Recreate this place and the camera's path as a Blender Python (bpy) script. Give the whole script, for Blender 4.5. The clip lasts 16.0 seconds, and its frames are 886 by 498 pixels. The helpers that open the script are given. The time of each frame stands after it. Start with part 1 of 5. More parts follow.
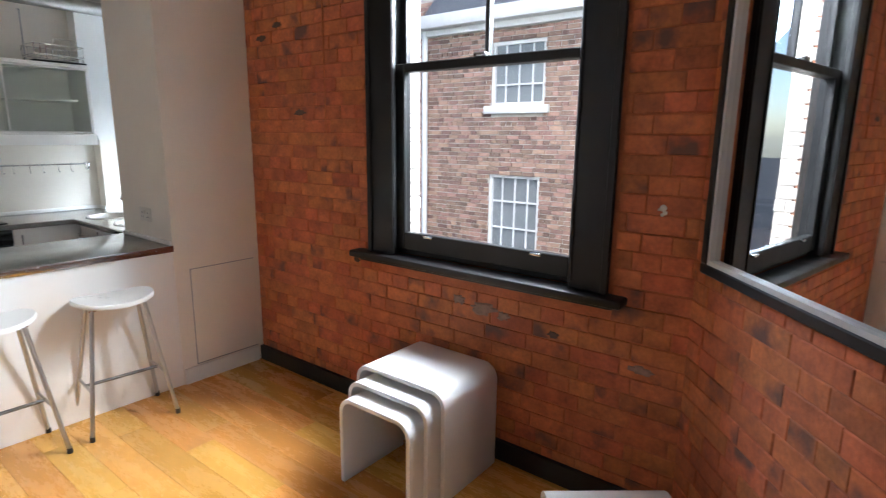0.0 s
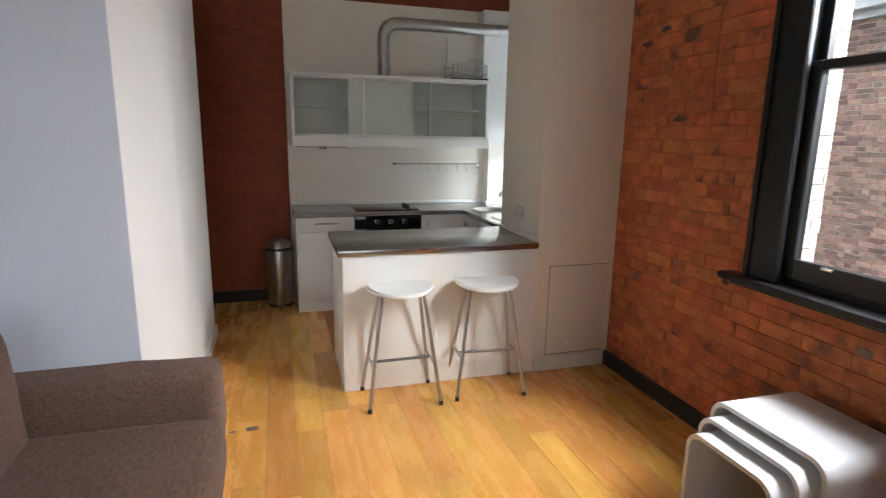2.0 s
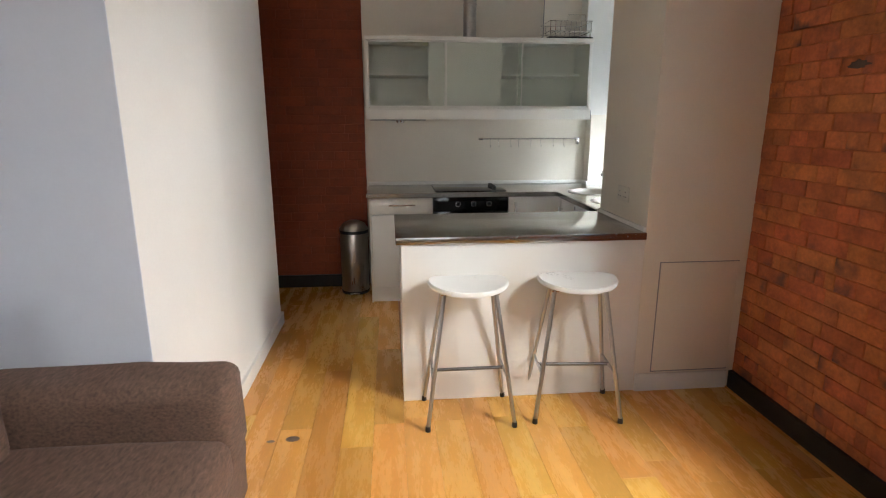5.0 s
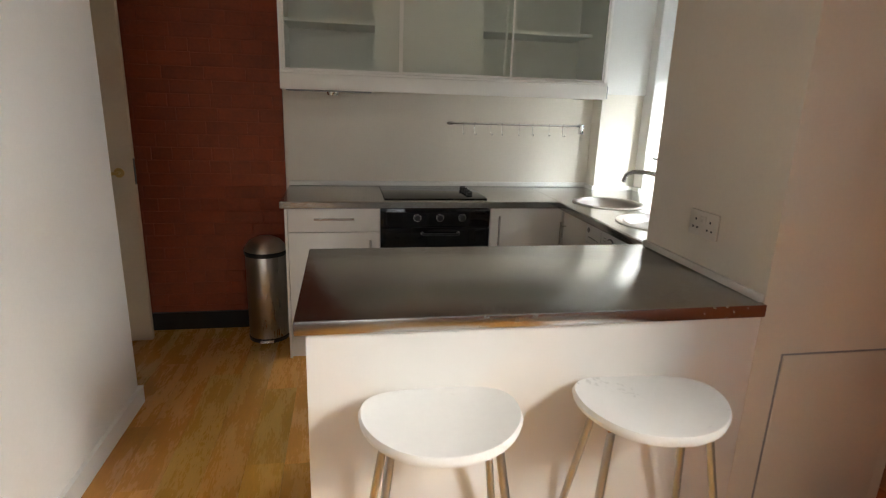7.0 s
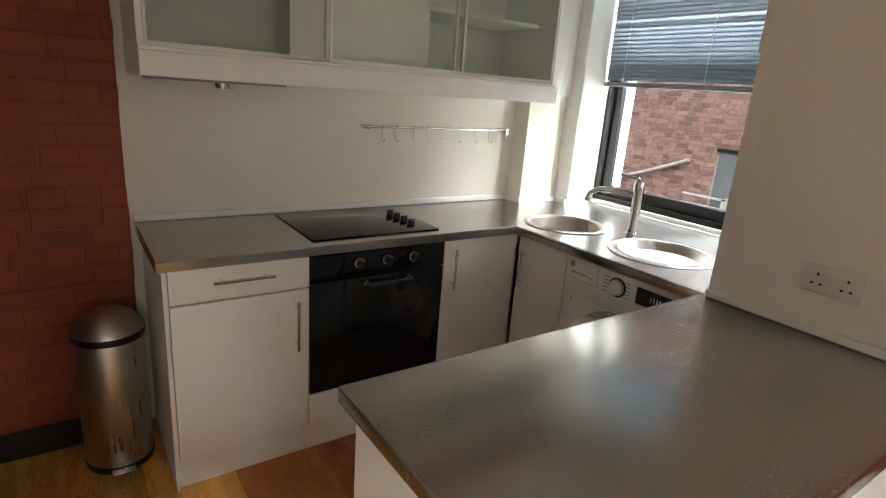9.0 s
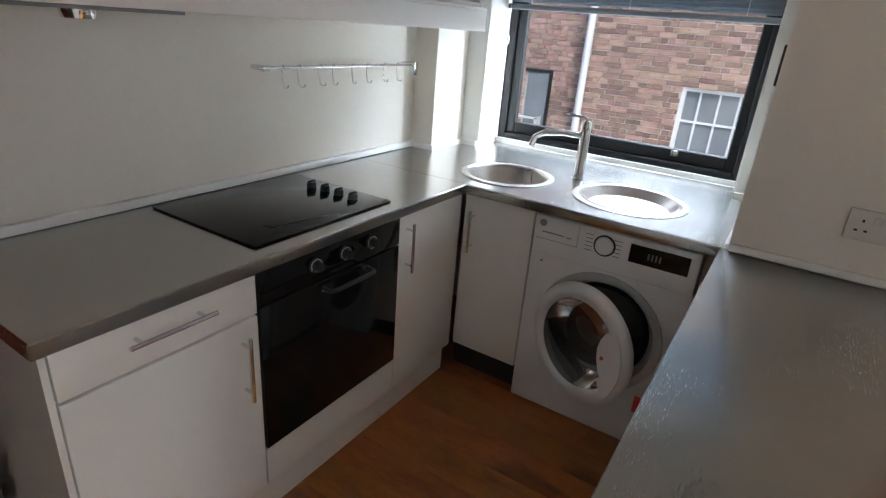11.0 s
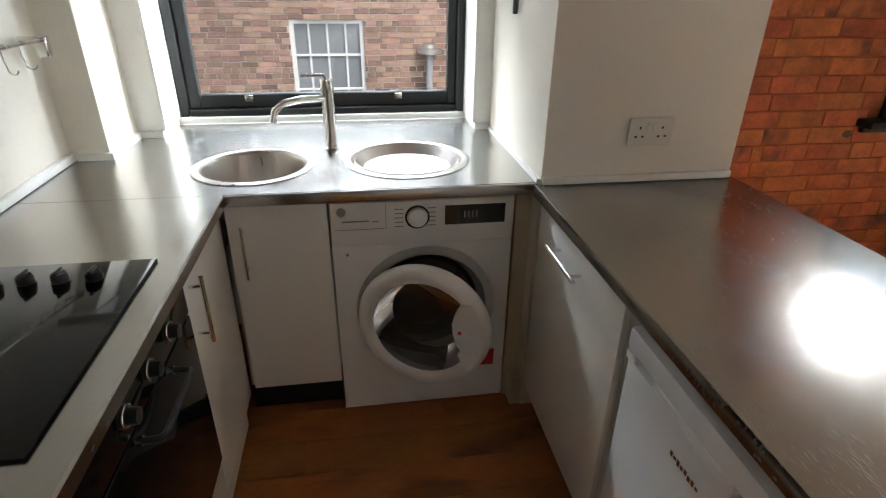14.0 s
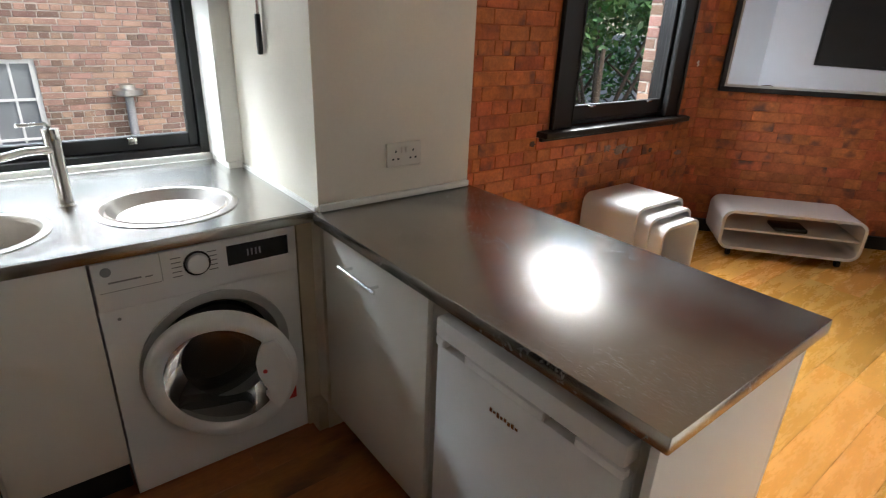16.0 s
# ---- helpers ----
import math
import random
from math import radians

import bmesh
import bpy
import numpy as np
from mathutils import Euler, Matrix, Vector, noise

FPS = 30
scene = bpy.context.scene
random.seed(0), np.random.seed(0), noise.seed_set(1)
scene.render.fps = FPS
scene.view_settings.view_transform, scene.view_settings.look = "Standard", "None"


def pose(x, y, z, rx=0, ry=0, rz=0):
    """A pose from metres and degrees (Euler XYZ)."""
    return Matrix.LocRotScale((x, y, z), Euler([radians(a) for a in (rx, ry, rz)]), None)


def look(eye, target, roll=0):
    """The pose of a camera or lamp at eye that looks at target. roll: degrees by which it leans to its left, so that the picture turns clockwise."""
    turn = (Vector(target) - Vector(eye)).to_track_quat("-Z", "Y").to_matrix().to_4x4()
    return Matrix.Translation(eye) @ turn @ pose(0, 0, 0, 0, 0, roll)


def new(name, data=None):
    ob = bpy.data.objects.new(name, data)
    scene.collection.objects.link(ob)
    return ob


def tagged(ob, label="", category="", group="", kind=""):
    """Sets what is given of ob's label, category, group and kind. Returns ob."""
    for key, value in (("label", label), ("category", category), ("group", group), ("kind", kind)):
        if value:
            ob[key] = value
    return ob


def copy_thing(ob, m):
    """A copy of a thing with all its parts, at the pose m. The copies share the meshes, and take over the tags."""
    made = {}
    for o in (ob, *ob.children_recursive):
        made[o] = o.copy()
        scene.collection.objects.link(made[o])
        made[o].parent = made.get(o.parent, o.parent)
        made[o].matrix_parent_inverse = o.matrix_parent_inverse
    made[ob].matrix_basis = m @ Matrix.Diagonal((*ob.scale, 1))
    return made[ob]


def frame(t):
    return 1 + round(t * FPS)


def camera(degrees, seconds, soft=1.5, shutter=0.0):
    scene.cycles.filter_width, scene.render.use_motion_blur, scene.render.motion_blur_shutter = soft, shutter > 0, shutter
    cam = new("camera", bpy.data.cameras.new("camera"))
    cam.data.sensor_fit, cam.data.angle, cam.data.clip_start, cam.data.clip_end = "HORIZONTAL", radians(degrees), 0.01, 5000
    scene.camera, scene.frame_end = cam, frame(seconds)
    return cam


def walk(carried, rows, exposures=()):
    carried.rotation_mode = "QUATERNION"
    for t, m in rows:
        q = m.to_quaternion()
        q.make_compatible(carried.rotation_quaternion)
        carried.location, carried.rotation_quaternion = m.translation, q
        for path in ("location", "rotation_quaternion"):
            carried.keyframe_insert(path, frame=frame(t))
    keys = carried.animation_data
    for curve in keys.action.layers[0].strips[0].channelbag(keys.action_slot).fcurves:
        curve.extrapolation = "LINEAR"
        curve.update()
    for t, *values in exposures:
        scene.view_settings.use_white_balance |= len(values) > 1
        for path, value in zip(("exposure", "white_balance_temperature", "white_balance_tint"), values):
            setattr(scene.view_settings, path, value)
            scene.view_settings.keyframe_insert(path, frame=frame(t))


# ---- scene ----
# ---- camera and walk ----
ROWS = [
    (0, (0.58, 0.694, 1.557), (2.126, 1.897, 1.155), 0.6),
    (0.5, (0.526, 0.752, 1.583), (1.875, 2.164, 1.149), 0.8),
    (1, (0.569, 0.765, 1.571), (1.687, 2.367, 1.141), 1.0),
    (1.5, (0.535, 0.772, 1.572), (1.4, 2.527, 1.159), 1.3),
    (2, (0.517, 0.769, 1.576), (1.08, 2.645, 1.169), 1.0),
    (2.5, (0.515, 0.78, 1.567), (0.8, 2.717, 1.159), 0.6),
    (3, (0.506, 0.787, 1.57), (0.606, 2.739, 1.151), 0.5),
    (3.5, (0.516, 0.817, 1.559), (0.614, 2.769, 1.134), 0.1),
    (4, (0.578, 0.887, 1.541), (0.729, 2.832, 1.099), -0.3),
    (6.5, (1.045, 2.311, 1.419), (1.301, 4.229, 0.912), 1.3),
    (7, (0.955, 2.676, 1.424), (1.304, 4.575, 0.904), 1.9),
    (7.5, (0.891, 3.011, 1.445), (1.352, 4.889, 0.934), 3.0),
    (8, (0.701, 3.313, 1.463), (1.425, 5.104, 0.945), 4.2),
    (8.5, (0.522, 3.522, 1.487), (1.473, 5.199, 0.956), 4.2),
    (11, (0.304, 4.52, 1.481), (1.883, 5.483, 0.721), 4.6),
    (11.5, (0.345, 4.71, 1.489), (2.038, 5.381, 0.663), 3.3),
    (12, (0.357, 4.825, 1.501), (2.115, 5.225, 0.635), 2.3),
    (12.5, (0.359, 4.879, 1.489), (2.136, 5.142, 0.609), 3.1),
    (13, (0.408, 4.979, 1.469), (2.197, 5.106, 0.584), 2.6),
    (13.5, (0.516, 5.086, 1.482), (2.3, 5.038, 0.581), 1.4),
    (14, (0.565, 5.161, 1.484), (2.33, 4.875, 0.588), 0.8),
    (14.5, (0.59, 5.302, 1.48), (2.292, 4.715, 0.609), 1.2),
    (15, (0.59, 5.375, 1.493), (2.204, 4.57, 0.628), 2.0),
    (15.5, (0.537, 5.375, 1.481), (2.07, 4.36, 0.691), 2.2),
    (16, (0.52, 5.349, 1.497), (1.963, 4.194, 0.732), 2.4),
]
cam = camera(78.0, 16.0, soft=1.1, shutter=0.2)
walk(cam, [(t, look(eye, target, roll)) for t, eye, target, roll in ROWS],
     exposures=[(0, 0.75, 5750, 10), (2, 0.46, 6050, 10), (4, 0.44, 6350, 10), (6.5, 0.46, 6500, 10), (7.5, 0.42, 6950, 10), (8.5, 0.52, 7000, 10), (11, 0.62, 5800, 10), (12.5, 0.8, 6000, 10), (14, 0.62, 6400, 10), (16, 0.62, 6350, 10)])

# ---- light ----
world = bpy.data.worlds.new("sky")
world.use_nodes = True
scene.world = world
wn = world.node_tree
sky = wn.nodes.new("ShaderNodeTexSky")
sky.sky_type, sky.sun_disc = "NISHITA", False
sky.sun_elevation, sky.sun_rotation = radians(56), radians(236)
wn.links.new(sky.outputs[0], wn.nodes["Background"].inputs[0])
wn.nodes["Background"].inputs[1].default_value = 0.13
sun = bpy.data.lights.new("sun", "SUN")
sun.energy, sun.angle, sun.color = 2.1, radians(12), (1.0, 0.95, 0.88)
new("sun", sun).matrix_world = look((0, 0, 20), (9, 6, 4))


def window_light(eye, target, sx, sy, watts, color=(0.96, 0.97, 0.97)):
    """Sky light that falls in at a window, from just outside and above it."""
    l = bpy.data.lights.new("window_light", "AREA")
    l.shape, l.size, l.size_y, l.energy, l.color = "RECTANGLE", sx, sy, watts, color
    new("window_light", l).matrix_world = look(eye, target)


window_light((3.75, 2.15, 3.3), (1.4, 2.2, 0.5), 1.6, 1.2, 80)
window_light((4.5, 0.0, 4.5), (2.0, 3.2, 0.8), 0.7, 1.7, 240)
window_light((4.4, 1.3, 3.1), (0.0, 4.1, 0.2), 1.0, 1.6, 200)
window_light((4.0, 5.2, 2.75), (1.7, 5.5, 0.9), 1.4, 1.2, 265, (0.82, 0.92, 1.0))
window_light((3.62, 3.9, 1.9), (2.0, 6.1, 1.2), 0.6, 1.8, 120, (0.82, 0.92, 1.0))
# fill lamp outside the added back window
window_light((-0.2, -2.75, 2.0), (0.2, 1.0, 0.9), 1.3, 1.5, 16)


# ---- materials ----
def material(name, base, rough=0.6, metal=0.0, var=0.12, scale=6.0, fine=60.0, bump=0.15, dist=0.003, per_piece=0.0, hue=0.0,
             stretch=(1, 1, 1), dark=None, dark_at=0.62, rough_var=0.08, transmission=0.0, ior=1.45, coat=0.0):
    """A surface with broad stains, fine grain, relief, and its own tone on every piece."""
    m = bpy.data.materials.new(name)
    m.use_nodes = True
    nt = m.node_tree
    N, L = nt.nodes, nt.links
    p = N["Principled BSDF"]
    tc = N.new("ShaderNodeTexCoord")
    info = N.new("ShaderNodeObjectInfo")
    geo = N.new("ShaderNodeNewGeometry")
    add = N.new("ShaderNodeMath"); add.operation = "ADD"
    L.new(info.outputs["Random"], add.inputs[0]); L.new(geo.outputs["Random Per Island"], add.inputs[1])
    frac = N.new("ShaderNodeMath"); frac.operation = "FRACT"
    L.new(add.outputs[0], frac.inputs[0])
    off = N.new("ShaderNodeVectorMath"); off.operation = "MULTIPLY_ADD"
    mp = N.new("ShaderNodeMapping"); mp.inputs["Scale"].default_value = stretch
    L.new(tc.outputs["Object"], mp.inputs["Vector"])
    comb = N.new("ShaderNodeCombineXYZ")
    for i in range(3):
        L.new(frac.outputs[0] if per_piece else info.outputs["Random"], comb.inputs[i])
    off.inputs[1].default_value = (37, 53, 71)
    L.new(comb.outputs[0], off.inputs[0]); L.new(mp.outputs[0], off.inputs[2])

    def noise_node(s, detail=5):
        n = N.new("ShaderNodeTexNoise")
        n.inputs["Scale"].default_value, n.inputs["Detail"].default_value = s, detail
        L.new(off.outputs[0], n.inputs["Vector"])
        return n
    broad, grain = noise_node(scale), noise_node(fine, 3)
    mixv = N.new("ShaderNodeMath"); mixv.operation = "MULTIPLY_ADD"
    L.new(broad.outputs[0], mixv.inputs[0]); mixv.inputs[1].default_value = 0.65
    g = N.new("ShaderNodeMath"); g.operation = "MULTIPLY"; g.inputs[1].default_value = 0.35
    L.new(grain.outputs[0], g.inputs[0]); L.new(g.outputs[0], mixv.inputs[2])
    rng = N.new("ShaderNodeMapRange")
    rng.inputs[1].default_value, rng.inputs[2].default_value = 0.3, 0.7
    rng.inputs[3].default_value, rng.inputs[4].default_value = 1 - var, 1 + var
    L.new(mixv.outputs[0], rng.inputs[0])
    value = rng.outputs[0]
    if per_piece:
        pr = N.new("ShaderNodeMapRange")
        pr.inputs[3].default_value, pr.inputs[4].default_value = 1 - per_piece, 1 + per_piece
        L.new(frac.outputs[0], pr.inputs[0])
        mul = N.new("ShaderNodeMath"); mul.operation = "MULTIPLY"
        L.new(value, mul.inputs[0]); L.new(pr.outputs[0], mul.inputs[1])
        value = mul.outputs[0]
    hsv = N.new("ShaderNodeHueSaturation")
    hsv.inputs["Color"].default_value = (*base, 1)
    L.new(value, hsv.inputs["Value"])
    if hue:
        wn_ = N.new("ShaderNodeTexWhiteNoise"); wn_.noise_dimensions = "1D"
        L.new(frac.outputs[0], wn_.inputs["W"])
        hr = N.new("ShaderNodeMapRange")
        hr.inputs[3].default_value, hr.inputs[4].default_value = 0.5 - hue, 0.5 + hue
        L.new(wn_.outputs["Value"], hr.inputs[0]); L.new(hr.outputs[0], hsv.inputs["Hue"])
    color = hsv.outputs[0]
    if dark:
        st = noise_node(scale * 0.45, 6)
        sr = N.new("ShaderNodeMapRange")
        sr.inputs[1].default_value, sr.inputs[2].default_value = dark_at, dark_at + 0.12
        L.new(st.outputs[0], sr.inputs[0])
        mx = N.new("ShaderNodeMix"); mx.data_type = "RGBA"
        L.new(sr.outputs[0], mx.inputs[0]); L.new(color, mx.inputs[6]); mx.inputs[7].default_value = (*dark, 1)
        color = mx.outputs[2]
    L.new(color, p.inputs["Base Color"])
    rr = N.new("ShaderNodeMapRange")
    rr.inputs[1].default_value, rr.inputs[2].default_value = 0.3, 0.7
    rr.inputs[3].default_value, rr.inputs[4].default_value = max(0.02, rough - rough_var), min(1, rough + rough_var)
    L.new(mixv.outputs[0], rr.inputs[0]); L.new(rr.outputs[0], p.inputs["Roughness"])
    p.inputs["Metallic"].default_value = metal
    p.inputs["Transmission Weight"].default_value, p.inputs["IOR"].default_value = transmission, ior
    p.inputs["Coat Weight"].default_value = coat
    if bump:
        b = N.new("ShaderNodeBump")
        b.inputs["Strength"].default_value, b.inputs["Distance"].default_value = bump, dist
        L.new(mixv.outputs[0], b.inputs["Height"]); L.new(b.outputs[0], p.inputs["Normal"])
    return m


PLASTER = material("plaster", (0.76, 0.70, 0.60), 0.75, var=0.04, scale=2.5, fine=90, bump=0.12)
PLASTER_WHITE = material("plaster_white", (0.76, 0.735, 0.69), 0.7, var=0.04, scale=2.5, fine=90, bump=0.12)
# white plaster with bluish daylight mixed into the base colour
PLASTER_DAYLIT = material("plaster_daylit", (0.62, 0.64, 0.70), 0.75, var=0.03, scale=2.5, fine=90, bump=0.12)
PAINT = material("white_paint", (0.76, 0.74, 0.69), 0.45, var=0.04, scale=4, fine=80, bump=0.06)
LAMINATE = material("white_laminate", (0.82, 0.79, 0.73), 0.34, var=0.02, scale=2, fine=12, bump=0, rough_var=0.02)
BRICK = material("brick", (0.44, 0.128, 0.044), 0.72, var=0.42, scale=11, fine=60, bump=0.7, dist=0.006, per_piece=0.15, hue=0.008, dark=(0.13, 0.058, 0.042), dark_at=0.57)
MORTAR = material("mortar", (0.40, 0.122, 0.046), 0.85, var=0.4, scale=7, fine=90, bump=0.7, dist=0.005)
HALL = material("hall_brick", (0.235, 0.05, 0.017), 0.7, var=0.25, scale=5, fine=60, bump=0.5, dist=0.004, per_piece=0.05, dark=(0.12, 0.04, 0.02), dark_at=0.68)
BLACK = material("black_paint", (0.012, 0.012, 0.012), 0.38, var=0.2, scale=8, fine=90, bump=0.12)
OAK = material("floor_wood", (0.55, 0.272, 0.057), 0.27, var=0.15, scale=3, fine=26, bump=0.08, dist=0.002, per_piece=0.22, hue=0.010, stretch=(5, 0.8, 1), dark=(0.24, 0.10, 0.03), dark_at=0.74)
# the same oak with the kitchen's dimmer light in its base; blotches are wear
OAK_WORN_SHADED = material("worn_shaded_floor_wood", (0.36, 0.125, 0.028), 0.38, var=0.3, scale=3, fine=26, bump=0.1, dist=0.002, per_piece=0.14, hue=0.006, stretch=(3, 0.9, 1), dark=(0.09, 0.038, 0.016), dark_at=0.58)


def worn_steel():
    """Brushed worktop steel: soft wipe marks, and fine scratches in several directions where it is used most."""
    m = bpy.data.materials.new("steel_top")
    m.use_nodes = True
    N, L = m.node_tree.nodes, m.node_tree.links
    p = N["Principled BSDF"]
    tc = N.new("ShaderNodeTexCoord")

    def noise_at(rot, scale, strength, detail=3):
        mp = N.new("ShaderNodeMapping")
        mp.inputs["Rotation"].default_value = (0, 0, radians(rot))
        mp.inputs["Scale"].default_value = scale
        n = N.new("ShaderNodeTexNoise")
        n.inputs["Scale"].default_value, n.inputs["Detail"].default_value = strength, detail
        L.new(tc.outputs["Object"], mp.inputs["Vector"]); L.new(mp.outputs[0], n.inputs["Vector"])
        return n.outputs[0]

    def math_node(op, a, b):
        n = N.new("ShaderNodeMath"); n.operation = op
        for i, v in enumerate((a, b)):
            if isinstance(v, (int, float)):
                n.inputs[i].default_value = v
            else:
                L.new(v, n.inputs[i])
        return n.outputs[0]

    def ramp(v, a, b, c, d):
        r = N.new("ShaderNodeMapRange")
        for i, q in enumerate((a, b, c, d)):
            r.inputs[i + 1].default_value = q
        L.new(v, r.inputs[0])
        return r.outputs[0]
    scratches = None
    for rot in (12, 68, 121, 158):
        q = ramp(noise_at(rot, (1, 8, 1), 52, 2), 0.64, 0.74, 0, 1)
        scratches = q if scratches is None else math_node("MAXIMUM", scratches, q)
    worn = ramp(noise_at(30, (1, 1, 1), 2.6, 3), 0.46, 0.66, 0.0, 1)
    scratches = math_node("MULTIPLY", scratches, worn)
    wipe = noise_at(0, (1, 3, 1), 4, 5)
    grain = noise_at(0, (1, 60, 1), 12, 2)
    rough = math_node("ADD", ramp(wipe, 0.3, 0.7, 0.225, 0.265), math_node("MULTIPLY", scratches, 0.06))
    L.new(rough, p.inputs["Roughness"])
    mix = N.new("ShaderNodeMix"); mix.data_type = "RGBA"
    L.new(scratches, mix.inputs[0])
    mix.inputs[6].default_value, mix.inputs[7].default_value = (0.44, 0.425, 0.40, 1), (0.485, 0.47, 0.45, 1)
    L.new(mix.outputs[2], p.inputs["Base Color"])
    p.inputs["Metallic"].default_value = 1.0
    b = N.new("ShaderNodeBump")
    b.inputs["Strength"].default_value, b.inputs["Distance"].default_value = 0.01, 0.0002
    L.new(math_node("ADD", math_node("MULTIPLY", grain, 0.12), scratches), b.inputs["Height"])
    L.new(b.outputs[0], p.inputs["Normal"])
    return m


STEEL = worn_steel()
BRUSHED = material("brushed_steel", (0.50, 0.46, 0.42), 0.30, 1.0, var=0.10, scale=4, fine=90, bump=0.05, dist=0.001, stretch=(1, 1, 0.1))
CHROME = material("chrome", (0.72, 0.71, 0.69), 0.12, 1.0, var=0.05, bump=0, rough_var=0.05)
DUCT = material("galvanised_duct", (0.50, 0.48, 0.45), 0.42, 1.0, var=0.2, scale=12, fine=60, bump=0.3, dist=0.003)
GLASS_BLACK = material("black_glass", (0.008, 0.008, 0.009), 0.07, var=0.1, bump=0, rough_var=0.02)
PLASTIC_BLACK = material("black_plastic", (0.015, 0.015, 0.015), 0.35, var=0.15, bump=0.05)
SOFA = material("brown_chenille", (0.105, 0.06, 0.041), 0.95, var=0.55, scale=55, fine=210, bump=0.7, dist=0.003, stretch=(1.6, 0.5, 2.2))
STOOL_WHITE = material("white_plastic", (0.80, 0.79, 0.75), 0.33, var=0.03, bump=0.02)
SATIN = material("satin_steel", (0.50, 0.50, 0.49), 0.33, 1.0, var=0.06, bump=0, rough_var=0.05)
GLOSS = material("white_lacquer", (0.74, 0.74, 0.73), 0.3, var=0.02, scale=2, fine=12, bump=0, rough_var=0.02)
APPLIANCE = material("white_enamel", (0.84, 0.84, 0.83), 0.3, var=0.02, bump=0, rough_var=0.02)
DRUM = material("drum_steel", (0.22, 0.22, 0.22), 0.4, 1.0, var=0.1, bump=0.05)
SOCKET = material("ivory_plastic", (0.68, 0.63, 0.55), 0.4, var=0.02, bump=0)
SOOT = material("sooty_brick", (0.085, 0.055, 0.042), 0.75, var=0.3, scale=14, bump=0.6, dist=0.004)
SMEAR = material("grey_mortar_smear", (0.26, 0.17, 0.13), 0.9, var=0.4, scale=20, bump=0.6, dist=0.004)
LIGHT_GREY = material("light_grey_plastic", (0.52, 0.52, 0.51), 0.42, var=0.05, bump=0.02)
GREY = material("grey_plastic", (0.28, 0.28, 0.28), 0.45, var=0.08, bump=0.03)
RED = material("red_sticker", (0.60, 0.03, 0.025), 0.5, var=0.06, bump=0.02)
CREAM = material("cream_paint", (0.60, 0.50, 0.36), 0.5, var=0.05, scale=4, bump=0.08)
BRASS = material("brass", (0.55, 0.36, 0.13), 0.3, 1.0, var=0.1, bump=0)
BLIND = material("blind_slat", (0.21, 0.23, 0.25), 0.45, var=0.06, bump=0.02)
GLASS = material("window_glass", (1, 1, 1), 0.02, var=0.0, bump=0, rough_var=0.0, transmission=1.0, ior=1.15)
FROST = material("frosted_glass", (0.91, 0.945, 0.89), 0.06, var=0.02, bump=0, rough_var=0.02, transmission=0.95, ior=1.1)
DOOR_GLASS = material("door_glass", (0.28, 0.29, 0.29), 0.05, var=0.02, bump=0, rough_var=0.0, transmission=0.9, ior=1.4)
MIRROR = material("mirror", (0.86, 0.87, 0.87), 0.02, 1.0, var=0.0, bump=0, rough_var=0.0)
EXT_BRICK = material("outside_brick", (0.26, 0.16, 0.118), 0.85, var=0.3, scale=8, fine=60, bump=0.5, dist=0.006, per_piece=0.45, hue=0.015, dark=(0.10, 0.075, 0.06), dark_at=0.66)
EXT_RED = material("outside_red_brick", (0.30, 0.18, 0.14), 0.85, var=0.25, scale=8, fine=60, bump=0.5, dist=0.006, per_piece=0.4, hue=0.02)
EXT_MORTAR = material("outside_mortar", (0.46, 0.41, 0.36), 0.9, var=0.2, scale=5, fine=50, bump=0.4, dist=0.005)
STONE = material("pale_stone", (0.56, 0.52, 0.46), 0.8, var=0.15, scale=6, bump=0.3)
EXT_WHITE = material("outside_white_paint", (0.62, 0.61, 0.59), 0.55, var=0.08, scale=5, bump=0.1)
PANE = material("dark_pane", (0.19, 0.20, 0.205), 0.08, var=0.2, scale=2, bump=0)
SLATE = material("slate", (0.12, 0.125, 0.14), 0.7, var=0.2, scale=5, bump=0.3)
ASPHALT = material("asphalt", (0.05, 0.05, 0.05), 0.9, var=0.2, scale=3, fine=120, bump=0.4)
LEAF = material("leaf", (0.075, 0.17, 0.04), 0.5, var=0.3, scale=3, bump=0.1, per_piece=0.5, hue=0.03)
BARK = material("bark", (0.10, 0.075, 0.05), 0.9, var=0.3, scale=10, bump=0.6, dist=0.01)


# ---- building functions ----
def put(name, bm, mat, parent=None, smooth=False, m=None):
    """A mesh object from bm, given in world places, under its thing."""
    me = bpy.data.meshes.new(name)
    bmesh.ops.recalc_face_normals(bm, faces=bm.faces)
    bm.to_mesh(me)
    bm.free()
    me.materials.append(mat)
    if smooth:
        me.shade_smooth()
        if smooth == "angle":
            me.set_sharp_from_angle(angle=radians(40))
    ob = new(name, me)
    if parent:
        ob.parent = parent
        ob.matrix_parent_inverse = base_of(parent).inverted()
    if m:
        ob.matrix_basis = m
    return ob


def base_of(ob):
    m = ob.matrix_basis
    return base_of(ob.parent) @ ob.matrix_parent_inverse @ m if ob.parent else m.copy()


def thing(name, at, label, category, group=""):
    e = new(name)
    e.empty_display_size = 0.1
    e.matrix_basis = Matrix.Translation(at)
    return tagged(e, label, category, group)


